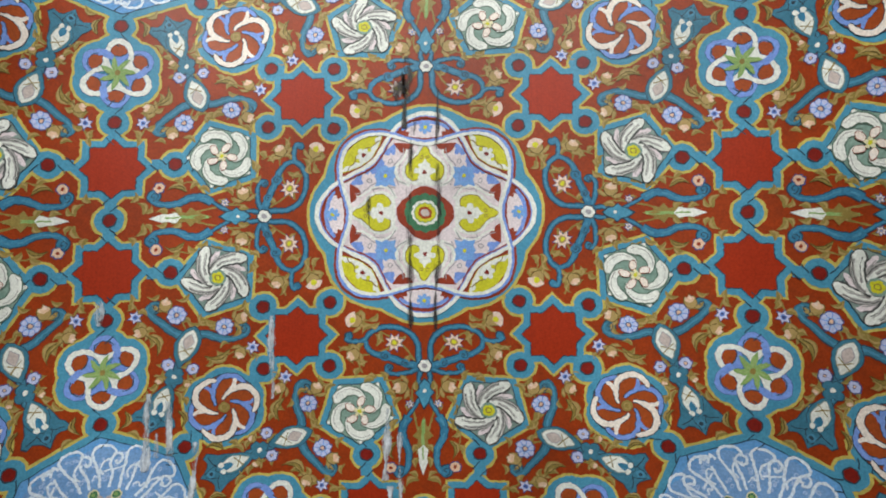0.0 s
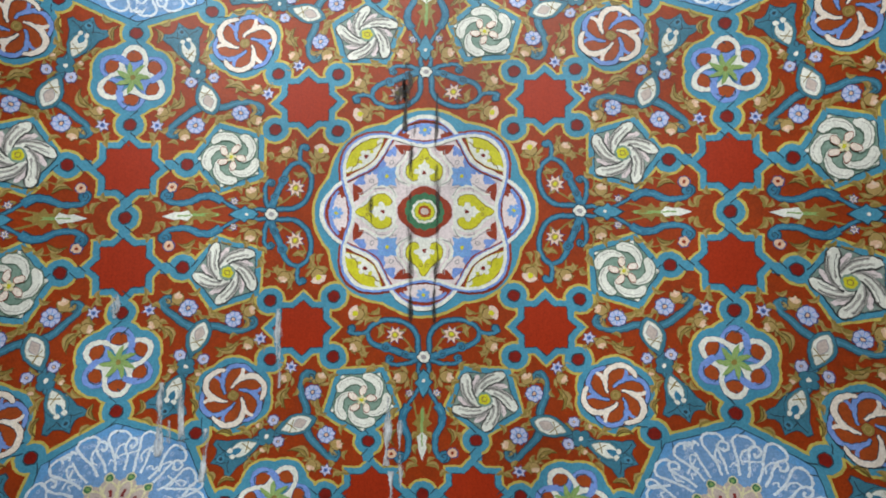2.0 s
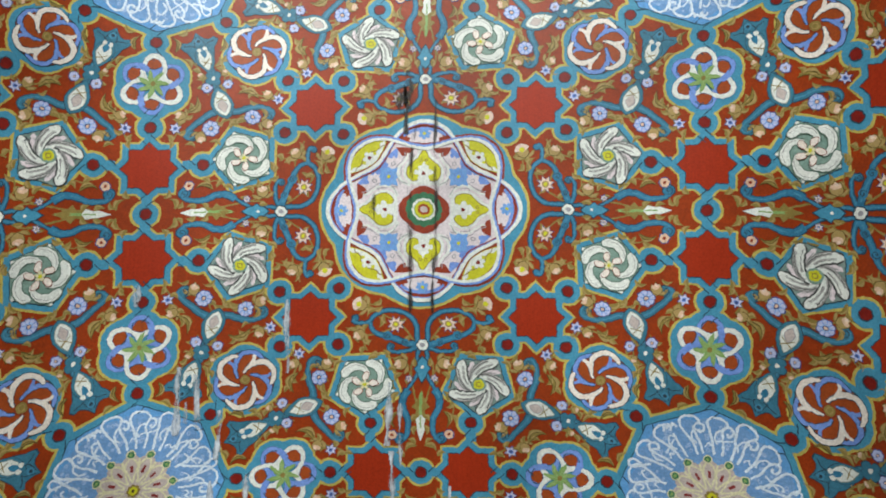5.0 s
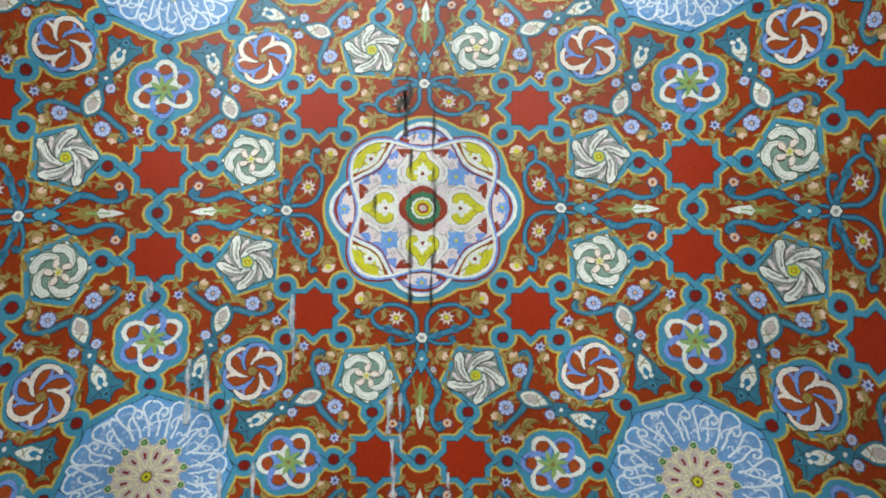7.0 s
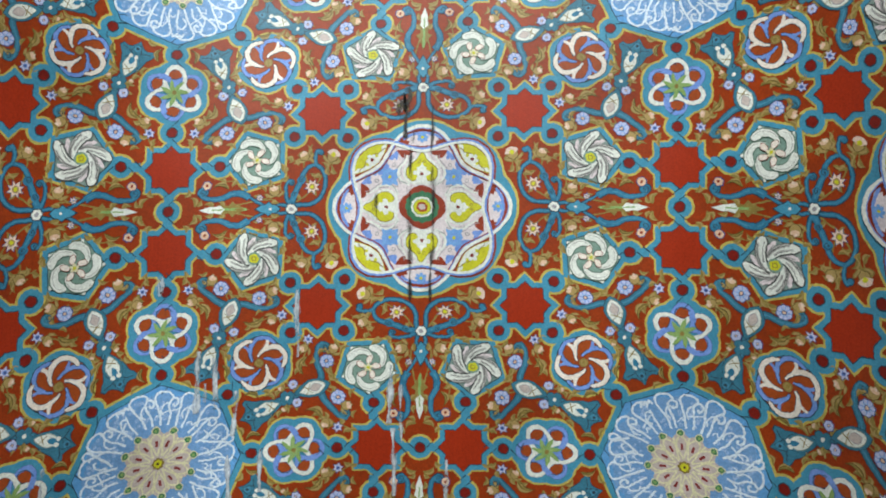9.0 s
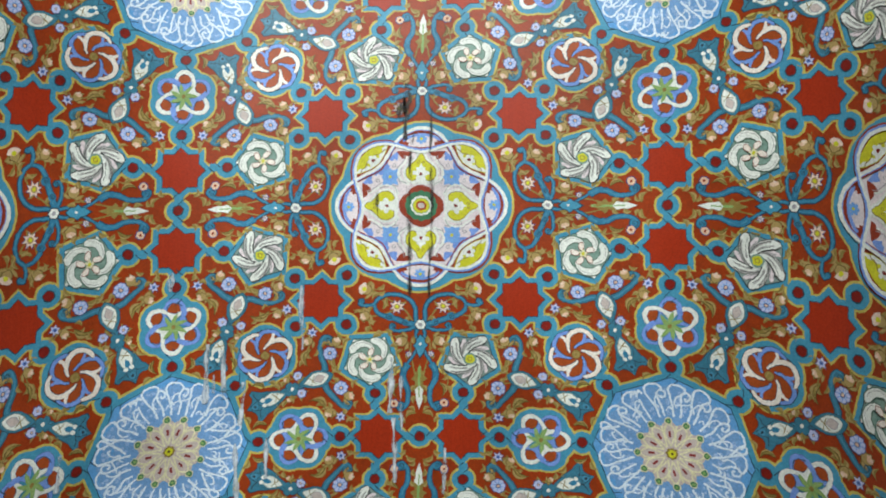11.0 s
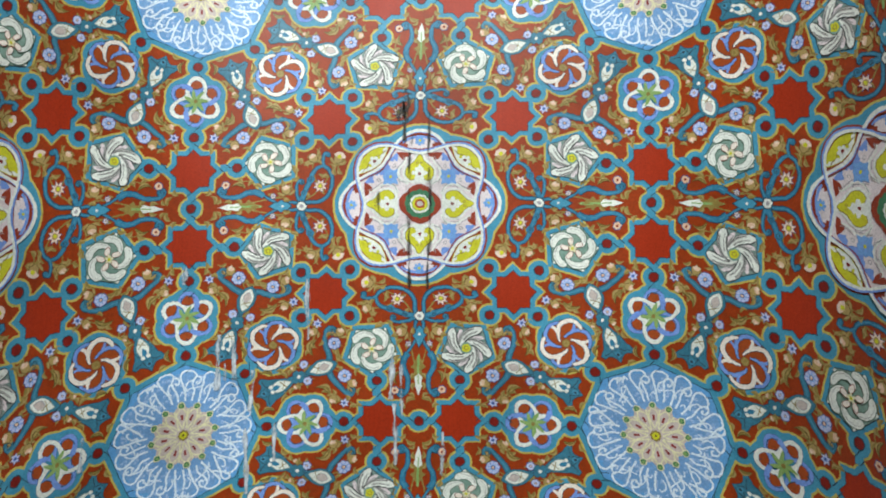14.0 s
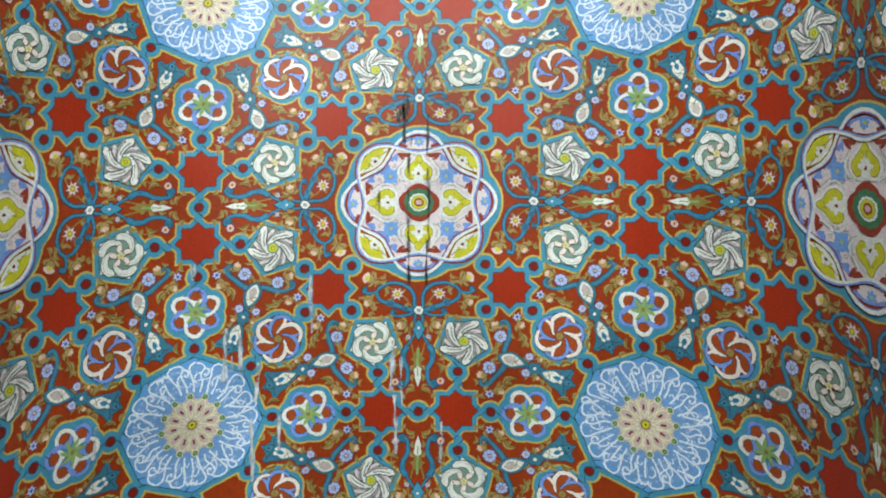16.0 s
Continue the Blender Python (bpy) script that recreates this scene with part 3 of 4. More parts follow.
        width = np.interp(s, (0, 0.18, 0.42, 0.68, 0.88, 1), (0.006, 0.017, 0.028, 0.031, 0.024, 0.010))
        leaf, side = tongue(path, width)
        under, _ = tongue(path, width + 0.008)
        vein = path[6:24] + side[6:24] * (width[6:24] * 0.2)[:, None]
        layers("curled_leaf", [(under, z - 0.3, SAGE_DARK), (leaf, z, WHITE), (Ink().line(vein, 0.0026, taper=0.5), z + 0.2, FOLD)], ob)
    if blade:
        layers("eye", [(Ink().fill(ring(c, 0.027, 30)), 13, SAGE), (Ink().fill(ring(c, 0.020, 30, 0, lobes(5, 0.16))), 13.5, LIME), (Ink().line(ring(c, 0.009, 20), 0.003, True), 14, OLIVE)], ob)
    else:
        layers("eye", [(Ink().fill(ring(c, 0.018, 40, 0.3, lobes(5, 0.5))), 15.4, BUTTER), (Ink().fill(ring(c, 0.008, 20, 0.9, lobes(5, 0.4))), 16, LIME)], ob)
    label = "blue-edged pentagon with white whirling blades round a yellow eye" if blade else "blue-edged pentagon with plump pale leaves curling round a flower"
    return finish(ob, label, "pentagon panel", "pentagon panels")


def trefoil_rosette(c, turn):
    """turn: the way in which one of the white loops points."""
    six = lobes(6, 0.10, 0.9)
    ob = paint("trefoil_rosette", Ink().fill(ring(c, 0.1465, 144, turn, six), 4), 1, YELLOW, at=c)
    paint("blue_border", Ink().fill(ring(c, 0.1375, 144, turn, six), 4), 3, BLUE, ob)
    for k in range(6):
        a = turn + k * math.pi / 3
        q = (c[0] + 0.079 * math.cos(a), c[1] - 0.079 * math.sin(a))
        oval = ring((0, 0), 1, 28) * [0.022, 0.030]
        rot = np.array([[math.cos(a), -math.sin(a)], [-math.sin(a), -math.cos(a)]])
        layers("red_oval", [(Ink().fill(oval @ rot.T + q), 5, OCHRE_RED), (Ink().line(oval @ rot.T * 0.96 + q, 0.003, True), 5.5, DARK)], ob)
    t = np.linspace(0, 2 * math.pi, 150, endpoint=False)
    for sign, m, name in ((-1, PERI, "blue_trefoil"), (1, WHITE, "white_trefoil")):
        r = 0.0765 + sign * 0.0330 * np.cos(3 * t)
        w = np.interp(sign * np.cos(3 * t), (-1, 0, 1), (0.044, 0.026, 0.0185))
        r = r - np.interp(sign * np.cos(3 * t), (-1, 0, 1), (0.010, 0.002, 0.0))
        outer, inner = r + w / 2, np.maximum(r - w / 2, 0.006)
        loop = Ink().band(np.stack([c[0] + outer * np.cos(t + turn), c[1] - outer * np.sin(t + turn)], 1), np.stack([c[0] + inner * np.cos(t + turn), c[1] - inner * np.sin(t + turn)], 1))
        rim = Ink()
        for off in (outer, inner):
            rim.line(np.stack([c[0] + off * np.cos(t + turn), c[1] - off * np.sin(t + turn)], 1), 0.0022, True)
        layers(name, [(loop, 6.4 + sign, m), (rim, 6.1 + sign, INDIGO)], ob)
    # over and under: the blue ribbon passes above the white on one side of each loop
    for k in range(3):
        s = np.linspace(0.36, 0.72, 14) + 2 * math.pi * k / 3
        r = 0.0765 - 0.0330 * np.cos(3 * s) - 0.002
        paint("overpass", Ink().line(np.stack([c[0] + r * np.cos(s + turn), c[1] - r * np.sin(s + turn)], 1), 0.022), 8, PERI, ob)
    for k in range(7):
        a = turn + k * 2 * math.pi / 7 + 0.3
        root, tip = np.array(c, float), np.array((c[0] + 0.058 * math.cos(a), c[1] - 0.058 * math.sin(a)))
        side = np.array((-math.sin(a), -math.cos(a)))
        way = smooth([root, root * 0.6 + tip * 0.4 + side * 0.003, tip - side * 0.004], 5)
        leaf, _ = tongue(way, np.interp(np.linspace(0, 1, len(way)), (0, 0.5, 0.8, 1), (0.008, 0.019, 0.014, 0.003)))
        layers("green_leaf", [(leaf, 10, GREEN), (Ink().line(way[2:9], 0.0035), 10.4, GREEN_LIGHT)], ob)
    paint("eye", Ink().fill(ring(c, 0.009, 12)), 11, OLIVE, ob)
    return finish(ob, "blue six-lobed rosette with white and periwinkle trefoils and a green star", "rosette", "trefoil rosettes")


def whirl_rosette(c, turn):
    """turn: the way of one of the white lobes."""
    six = lobes(6, 0.09, 0.9)
    ob = paint("whirl_rosette", Ink().fill(ring(c, 0.1395, 144, turn, six), 4), 1, YELLOW, at=c)
    paint("blue_border", Ink().fill(ring(c, 0.1305, 144, turn, six), 4), 3, BLUE, ob)
    paint("red_ground", Ink().fill(ring(c, 0.106, 120, turn, six), 3), 5, OCHRE_RED, ob)
    paint("dark_edge", Ink().line(ring(c, 0.108, 120, turn, six), 0.003, True), 5.5, DARK, ob)
    for k in (1, 3, 5, 0, 2, 4):
        white = k % 2 == 0

        def spot(r, degrees, a0=turn + k * math.pi / 3):
            return (c[0] + r * math.cos(a0 + radians(degrees)), c[1] - r * math.sin(a0 + radians(degrees)))

        stem = smooth([spot(0.026, 74), spot(0.042, 50), spot(0.060, 34), spot(0.082, 20), spot(0.098, 4), spot(0.104, -14), spot(0.100, -32), spot(0.092, -46)], 6)
        s = np.linspace(0, 1, len(stem))
        wide = 1.0 if white else 0.84
        main, _ = tongue(stem, wide * np.interp(s, (0, 0.12, 0.40, 0.75, 0.95, 1), (0.006, 0.011, 0.019, 0.018, 0.013, 0.004)))
        rim, _ = tongue(stem, wide * np.interp(s, (0, 0.12, 0.40, 0.75, 0.95, 1), (0.008, 0.011, 0.019, 0.018, 0.013, 0.006)) + 0.005)
        fork = smooth([spot(0.056, 37), spot(0.074, 36), spot(0.088, 38), spot(0.098, 42)], 5)
        spur, _ = tongue(fork, wide * np.interp(np.linspace(0, 1, len(fork)), (0, 0.5, 0.85, 1), (0.016, 0.013, 0.012, 0.004)))
        z = 8 if white else 7
        layers("arm", [(rim, z - 0.3, DARK), (main, z, BONE if white else PERI), (spur, z, BONE if white else PERI)], ob)
    layers("eye", [(Ink().fill(ring(c, 0.022, 24)), 9, BROWN), (Ink().fill(ring(c, 0.018, 20)), 9.5, OLIVE), (Ink().line(ring(c, 0.010, 16), 0.003, True), 10, LEAF_TAN)], ob)
    return finish(ob, "blue six-lobed rosette with whirling white and periwinkle arms on red", "rosette", "whirl rosettes")


def knot(c, turn, reach=0.072):
    """A small loop of strap between two panels; turn: the way of the strap in degrees."""
    ob = paint("strap_knot", Ink().fill(ring(c, 0.054, 44), 2), 1, YELLOW, at=c)
    ca, sa = math.cos(radians(turn)), -math.sin(radians(turn))

    def spot(f, s):
        return (c[0] + f * ca - s * sa, c[1] + f * sa + s * ca)

    strap = Ink().fill(ring(c, 0.0445, 44), 2)
    strap.line([spot(s, 0) for s in np.linspace(-reach, reach, 9)], 0.036)
    cross = Ink()
    for e in (-1, 1) if reach > 0.05 else ():
        for off in (-0.012, 0.012):
            cross.line([spot(e * 0.051 + s + off, e * s - e * off) for s in np.linspace(-0.012, 0.012, 6)], 0.0034)
    layers("blue_loop", [(strap, 3.3, BLUE), (cross, 6, DARK)], ob)
    layers("red_hole", [(Ink().fill(ring(c, 0.0200, 36)), 5, HOLE_RED), (Ink().line(ring(c, 0.0210, 36), 0.0040, True), 6, DARK)], ob)
    return finish(ob, "small looped knot of blue strapwork round a red eye", "strap knot", "strap knots")


placed = set()


def once(kind, c):
    key = (kind, round(c[0], 2), round(c[1], 2))
    if key in placed or not within(c, 0.15):
        return False
    placed.add(key)
    return True


for cell in cells():
    if once("m", cell):
        medallion(cell)
    for sx in (-1, 1):
        for sy in (-1, 1):
            def at(x, y, cell=cell, sx=sx, sy=sy):
                return (cell[0] + sx * x, cell[1] + sy * y)

            def way(degrees, sx=sx, sy=sy):
                """The same direction, mirrored as the quarter is (down is minus)."""
                return math.degrees(math.atan2(-sy * math.sin(radians(degrees)), sx * math.cos(radians(degrees))))

            if once("o", at(1, 1)):
                octagon(at(1, 1))
            for q in ((A, A), (1, B), (B, 1)):
                if once("b", at(*q)):
                    star_panel(at(*q))
            for q, t in (((1, S), 90), ((S, 1), 0)):
                if once("s", at(*q)):
                    trefoil_rosette(at(*q), radians(way(t)))
            if once("w", at(P, P)):
                whirl_rosette(at(P, P), radians(30 if sx < 0 else 90))
            for q, t, sw in (((PU, PV), -2.0, False), ((PV, PU), 92.0, True)):
                if once("p", at(*q)):
                    pentagon(at(*q), way(t), (sx * -sy > 0) != sw)
            for q, t in (((1, E), 90), ((E, 1), 0), ((1, G), 90), ((G, 1), 0), ((1, 0), 90), ((0, 1), 0),
                         ((0.813, 0.180), 0), ((0.180, 0.813), 90), ((1 - 0.246, 1 - 0.246), 45),
                         ((A + 0.104, A + 0.110), 45), ((A - 0.104, A - 0.110), 45),
                         ((A + 0.112, A - 0.098), -45), ((A - 0.104, A + 0.104), -45)):
                if once("k", at(*q)):
                    knot(at(*q), way(t), 0.045 if q[0] < 0.55 and q[1] < 0.55 else 0.072)


# ---- painted sprays between the panels ----
class Spray:
    """Floral work of one eighth of the repeat, mirrored to its place. Local x runs from the medallion, y to the side."""

    def __init__(self, cell, sx, sy, swap):
        self.cell, self.sx, self.sy, self.swap, self.ob = cell, sx, sy, swap, None

    def at(self, x, y):
        if self.swap:
            x, y = y, x
        return (self.cell[0] + self.sx * x, self.cell[1] - self.sy * y)

    def path(self, pts, per=7):
        return [self.at(x, y) for x, y in smooth(pts, per)]

    def put(self, name, ink, coat, material, parent=None, label=""):
        return paint(name, ink, coat, material, parent or self.ob, label=label)

    def vine(self, name, pts, width, taper=0.35, parent=None, tip=True, material=None):
        """A scrolling strap with a dark edge, a lighter ridge and a coiled end."""
        way = np.array(self.path(pts))
        coats = [(Ink().line(way, width + 0.008, taper=taper), 2, DARK), (Ink().line(way, width, taper=taper), 3, material or TEAL),
                 (Ink().line(way[2:-2], width * 0.30, taper=taper), 3.4, STRAP_LIGHT)]
        if tip:
            r = width * 0.62 + 0.003
            coats[0][0].fill(ring(way[-1], r + 0.004, 18), 1)
            coats[1][0].fill(ring(way[-1], r, 18), 1)
            turn = np.linspace(1, 8, 16)
            coats.append((Ink().line([(way[-1][0] + r * 0.1 * t * math.cos(t), way[-1][1] + r * 0.1 * t * math.sin(t)) for t in turn], 0.0028), 4, DARK))
        return layers(name, coats, parent or self.ob)

    def stem(self, pts, width=0.006, leaves=0):
        """A thin stem, with small leaves set on it by turns."""
        way = smooth(pts)
        for k in range(leaves):
            i = int((k + 0.6) / leaves * (len(way) - 1))
            d = way[min(i + 1, len(way) - 1)] - way[max(i - 1, 0)]
            a = math.degrees(math.atan2(d[1], d[0])) + (48 if k % 2 else -48)
            self.leaf(way[i][0] + 0.017 * math.cos(radians(a)), way[i][1] + 0.017 * math.sin(radians(a)), a, 0.036, 0.017)
        return self.put("stem", Ink().line([self.at(x, y) for x, y in way], width), 1.4, OLIVE)

    def leaf(self, x, y, deg, length=0.05, width=0.018, bend=0.32):
        """A brushed leaf: olive, with one half lighter and a dark rib."""
        a = radians(deg)
        s = np.linspace(0, 1, 9)
        ox, oy = length * (s - 0.5), bend * length * (s * (1 - s) * 4 - 0.5)
        w = width * 0.60 * np.sin(math.pi * s ** 0.72) ** 0.85

        def spot(i, e):
            return self.at(x + ox[i] * math.cos(a) - (oy[i] + e * w[i]) * math.sin(a), y + ox[i] * math.sin(a) + (oy[i] + e * w[i]) * math.cos(a))

        whole = Ink().band([spot(i, 1) for i in range(9)], [spot(i, -1) for i in range(9)])
        light = Ink().band([spot(i, 0.75) for i in range(1, 8)], [spot(i, 0.05) for i in range(1, 8)])
        whole.faces.pop()
        light.faces.pop()
        coats = [(whole, 3.2, OLIVE), (light, 3.7, LEAF_TAN)]
        if length > 0.055:
            coats.append((Ink().line([spot(i, 0) for i in range(1, 8)], 0.0036, taper=0.6), 4, DARK_OLIVE))
            edge = Ink().line([spot(i, -0.95) for i in range(9)], 0.0030)
            coats.append((edge, 4, DARK_OLIVE))
        return layers("leaf", coats, self.ob)

    def daisy(self, x, y, r=0.024, petals=8, material=None, eye=None, deep=0.16):
        c = self.at(x, y)
        coats = [(Ink().fill(ring(c, r + 0.0035, petals * 6, 0.2, lobes(petals, deep)), 1), 4, INDIGO), (Ink().fill(ring(c, r, petals * 6, 0.2, lobes(petals, deep)), 2), 4.4, material or LILAC)]
        if r > 0.02:
            rays = Ink()
            for k in range(petals):
                a = 0.2 + (k + 0.5) * 2 * math.pi / petals
                rays.line([(c[0] + q * math.cos(a), c[1] - q * math.sin(a)) for q in (r * 0.35, r * 0.65, r * 0.95)], 0.0030)
            coats += [(Ink().fill(ring(c, r * 0.56, 32, 0.2, lobes(petals, 0.25)), 1), 5, GREY_BLUE), (rays, 5.2, PERI)]
        coats += [(Ink().fill(ring(c, r * 0.34, 14), 1), 5.6, INDIGO if material is None else BROWN), (Ink().fill(ring(c, r * 0.22, 12), 1), 6, eye or CREAM)]
        return layers("flower", coats, self.ob)

    def aster(self, x, y, r=0.020, n=6, material=None, eye=None):
        c = self.at(x, y)
        t = np.arange(2 * n)

        def spikes(size):
            rr = np.where(t % 2 == 0, size, size * 0.55)
            return [(c[0] + q * math.cos(math.pi * k / n + 0.3), c[1] - q * math.sin(math.pi * k / n + 0.3)) for k, q in zip(t, rr)]

        return layers("star_flower", [(Ink().fill(spikes(r + 0.004), 1), 4, INDIGO), (Ink().fill(spikes(r), 1), 4.4, material or PALE_LILAC), (Ink().fill(ring(c, r * 0.42, 14), 1), 5.2, LEAF_TAN if eye else PERI),
                                      (Ink().fill(ring(c, r * 0.24, 10), 1), 5.6, eye or INDIGO)], self.ob)

    def bud(self, x, y, deg, size=0.024, yellow=False):
        """A bud that fades from olive through cream to a pale tip, on two small leaves; deg: the way it opens."""
        a = radians(deg)

        def spot(f, s):
            return self.at(x + f * math.cos(a) - s * math.sin(a), y + f * math.sin(a) + s * math.cos(a))

        z = size
        half = [(-1.0, 0.0), (-0.72, 0.52), (-0.2, 0.82), (0.35, 0.80), (0.78, 0.62), (0.70, 0.30), (1.12, 0.0)]
        cup = smooth(half + [(f, -s) for f, s in half[-2::-1]], 3)[:-1]
        tip = [(0.0, 0.0), (0.10, 0.50), (0.40, 0.74), (0.78, 0.60), (0.70, 0.30), (1.10, 0.0)]
        tip = smooth(tip + [(f, -s) for f, s in tip[-2:0:-1]] + [(0.0, 0.0)], 3)[:-1]
        coats = [(Ink().fill([spot(f * z * 1.10, s * z * 1.12) for f, s in cup], 1, spot(0, 0)), 3.9, DARK_OLIVE),
                 (Ink().fill([spot(f * z, s * z) for f, s in cup], 2, spot(0, 0)), 4.2, LEAF_TAN),
                 (Ink().fill([spot((f - 0.06) * z * 0.98, s * z * 0.94) for f, s in tip], 1, spot(0.5 * z, 0)), 4.7, CREAM),
                 (Ink().fill(ring(spot(0.60 * z, 0.18 * z), 0.24 * z, 14), 1), 5.1, BLUSH)]
        if yellow:
            fringe = Ink()
            for k in range(7):
                b = -1.1 + k * 0.37
                fringe.line([spot(z * (0.1 + q * math.cos(b)), z * q * math.sin(b)) for q in (0.6, 0.9, 1.2)], 0.010)
            coats += [(fringe, 4.9, BLUSH), (Ink().fill(ring(spot(0.35 * z, 0), 0.42 * z, 18, 0, lobes(5, 0.2)), 1), 5.3, LIME)]
        ob = layers("bud", coats, self.ob)
        for e in (-1, 1):
            sep = [spot(-z, 0), spot(-1.25 * z, e * 0.7 * z), spot(-0.85 * z, e * 1.45 * z), spot(-0.25 * z, e * 1.75 * z), spot(-0.30 * z, e * 1.25 * z), spot(-0.62 * z, e * 0.75 * z)]
            mid = [(np.array(p) * 0.72 + np.array(spot(-0.72 * z, e * 0.9 * z)) * 0.28) for p in sep]
            layers("sepal", [(Ink().fill(sep, 1), 3.5, OLIVE), (Ink().fill(mid, 1), 3.8, LEAF_TAN)], ob)
        return ob

    def chalice(self, x, y, deg, length, width, heart=True):
        """A white pointed bud in a teal cup."""
        a = radians(deg)

        def spot(f, s):
            return self.at(x + f * math.cos(a) - s * math.sin(a), y + f * math.sin(a) + s * math.cos(a))

        s = np.linspace(0, 1, 14)
        w = width / 2 * np.sin(math.pi * s ** 1.2) ** 0.72
        f = length * (0.5 - s)
        edge = [spot(f[i], w[i]) for i in range(14)] + [spot(f[i], -w[i]) for i in range(12, 0, -1)]
        mid = spot(-0.08 * length, 0)

        def grown(k, m):
            return [(mid[0] + (q[0] - mid[0]) * k, mid[1] + (q[1] - mid[1]) * m) for q in edge]

        ob = layers("chalice", [(Ink().fill(grown(1.44, 1.32), 2, mid), 3.8, DARK), (Ink().fill(grown(1.37, 1.26), 2, mid), 4.2, PRONG)], self.ob, label="white pointed bud in a teal cup")
        white = layers("white_bud", [(Ink().fill(edge, 2, mid), 5, WHITE), (Ink().line(edge, 0.0028, True), 5.3, STEEL)], ob)
        band = Ink()
        for e in (-1, 1):
            band.line([spot((0.16 + 0.12 * q * e) * length, q * 0.34 * width) for q in np.linspace(-1, 1, 5)], 0.0032)
        paint("olive_band", band, 6, OLIVE, white)
        if heart:
            kite = [(0.13, 0), (-0.02, 0.24), (-0.14, 0.30), (-0.24, 0.20), (-0.36, 0), (-0.24, -0.20), (-0.14, -0.30), (-0.02, -0.24)]
            layers("pink_heart", [(Ink().fill([spot(p * length, q * width) for p, q in kite], 1), 5.8, ROSE), (Ink().line([spot(p * length, q * width) for p, q in kite], 0.0030, True), 6.2, GREY)], white)
        else:
            gap = [(-0.52, 0.10), (-0.34, 0.22), (-0.16, 0.18), (-0.02, 0), (-0.16, -0.18), (-0.34, -0.22), (-0.52, -0.10)]
            paint("teal_gap", Ink().fill([spot(p * length, q * width) for p, q in gap], 1), 6, TEAL, white)
            for e in (-1, 1):
                paint("pincer_tip", Ink().fill(ring(spot(-0.44 * length, e * 0.22 * width), 0.0085, 14), 1), 6.4, WHITE, white)
        return ob

    def crown(self, x, y, deg):
        """A leafy teal crown with three points, at the end of a cup."""
        a = radians(deg)

        def spot(f, s):
            return self.at(x + f * math.cos(a) - s * math.sin(a), y + f * math.sin(a) + s * math.cos(a))

        half = [(0.086, 0.0), (0.068, 0.012), (0.056, 0.024), (0.052, 0.038), (0.058, 0.056), (0.044, 0.068), (0.026, 0.058), (0.014, 0.048), (-0.010, 0.042), (-0.036, 0.032), (-0.060, 0.012)]
        rim = half + [(f, -s) for f, s in half[:0:-1]]
        ob = layers("crown", [(Ink().fill([spot(f * 1.04, s * 1.06) for f, s in rim], 2, spot(0.01, 0)), 3.2, DARK), (Ink().fill([spot(f, s) for f, s in rim], 2, spot(0.01, 0)), 3.6, PRONG)], self.ob, label="teal leafy crown")
        folds = Ink()
        for e in (-1, 1):
            folds.line([spot(f, e * s) for f, s in smooth([(0.030, 0.014), (0.040, 0.034), (0.044, 0.056)], 4)], 0.0030)
            folds.line([spot(f, e * s) for f, s in smooth([(0.030, 0.022), (0.048, 0.016), (0.072, 0.004)], 4)], 0.0030)
        layers("crown_fold", [(folds, 4, DARK), (Ink().fill(ring(spot(0.052, 0), 0.013, 16), 1), 4, STRAP_LIGHT), (Ink().fill(ring(spot(0.052, 0), 0.006, 12), 1), 4.3, DARK)], ob)
        return ob

    def build(self):
        # the vine that rises from the white dot and loops round a star flower
        loop = [(0.540, 0.008), (0.502, 0.018), (0.440, 0.024), (0.400, 0.062), (0.388, 0.120), (0.404, 0.168), (0.430, 0.192), (0.434, 0.228), (0.424, 0.250), (0.414, 0.242)]
        way = self.path(loop)
        self.ob = layers("vine_spray", [(Ink().line(way, 0.0145, taper=0.25).fill(ring(way[-1], 0.011, 16), 1), 3, TEAL), (Ink().line(way, 0.023, taper=0.25).fill(ring(way[-1], 0.015, 16), 1), 2, DARK),
                                        (Ink().line(way[2:-2], 0.0045), 3.4, STRAP_LIGHT)], at=self.at(0.62, 0.3))
        self.vine("side_loop", [(0.524, 0.022), (0.508, 0.070), (0.490, 0.116), (0.478, 0.156), (0.456, 0.180), (0.428, 0.190)], 0.022, 0.45, tip=False)
        self.vine("curl", [(0.528, 0.014), (0.544, 0.056), (0.546, 0.100), (0.534, 0.122), (0.524, 0.114)], 0.013)
        for x, y, r in ((0.485, 0.126, 0.018), (0.512, 0.062, 0.015)):
            knob = self.put("scroll_knob", Ink().fill(ring(self.at(x, y), r, 16), 1), 3.8, TEAL)
            turn = np.linspace(0, 9, 22)
            paint("spiral", Ink().line([self.at(x + r * 0.085 * t * math.cos(t), y + r * 0.085 * t * math.sin(t)) for t in turn], 0.0028), 4.6, DARK, knob)
        self.stem([(0.372, 0.190), (0.400, 0.150), (0.440, 0.080), (0.520, 0.020)], leaves=4)
        self.stem([(0.470, 0.225), (0.480, 0.190), (0.462, 0.120), (0.440, 0.095)])
        self.aster(0.442, 0.095, 0.031, 8, BLUSH, LIME)
        self.bud(0.364, 0.222, 110, 0.024, True)
        self.leaf(0.392, 0.182, 60, 0.045, 0.016)
        self.leaf(0.430, 0.150, 170, 0.045, 0.014)
        self.bud(0.478, 0.228, 60, 0.022)
        self.leaf(0.506, 0.205, 120, 0.036, 0.014)
        self.leaf(0.452, 0.205, 20, 0.032, 0.013)
        self.leaf(0.462, 0.258, 80, 0.034, 0.012)
        # towards the twin stars
        self.bud(0.592, 0.078, 80, 0.024)
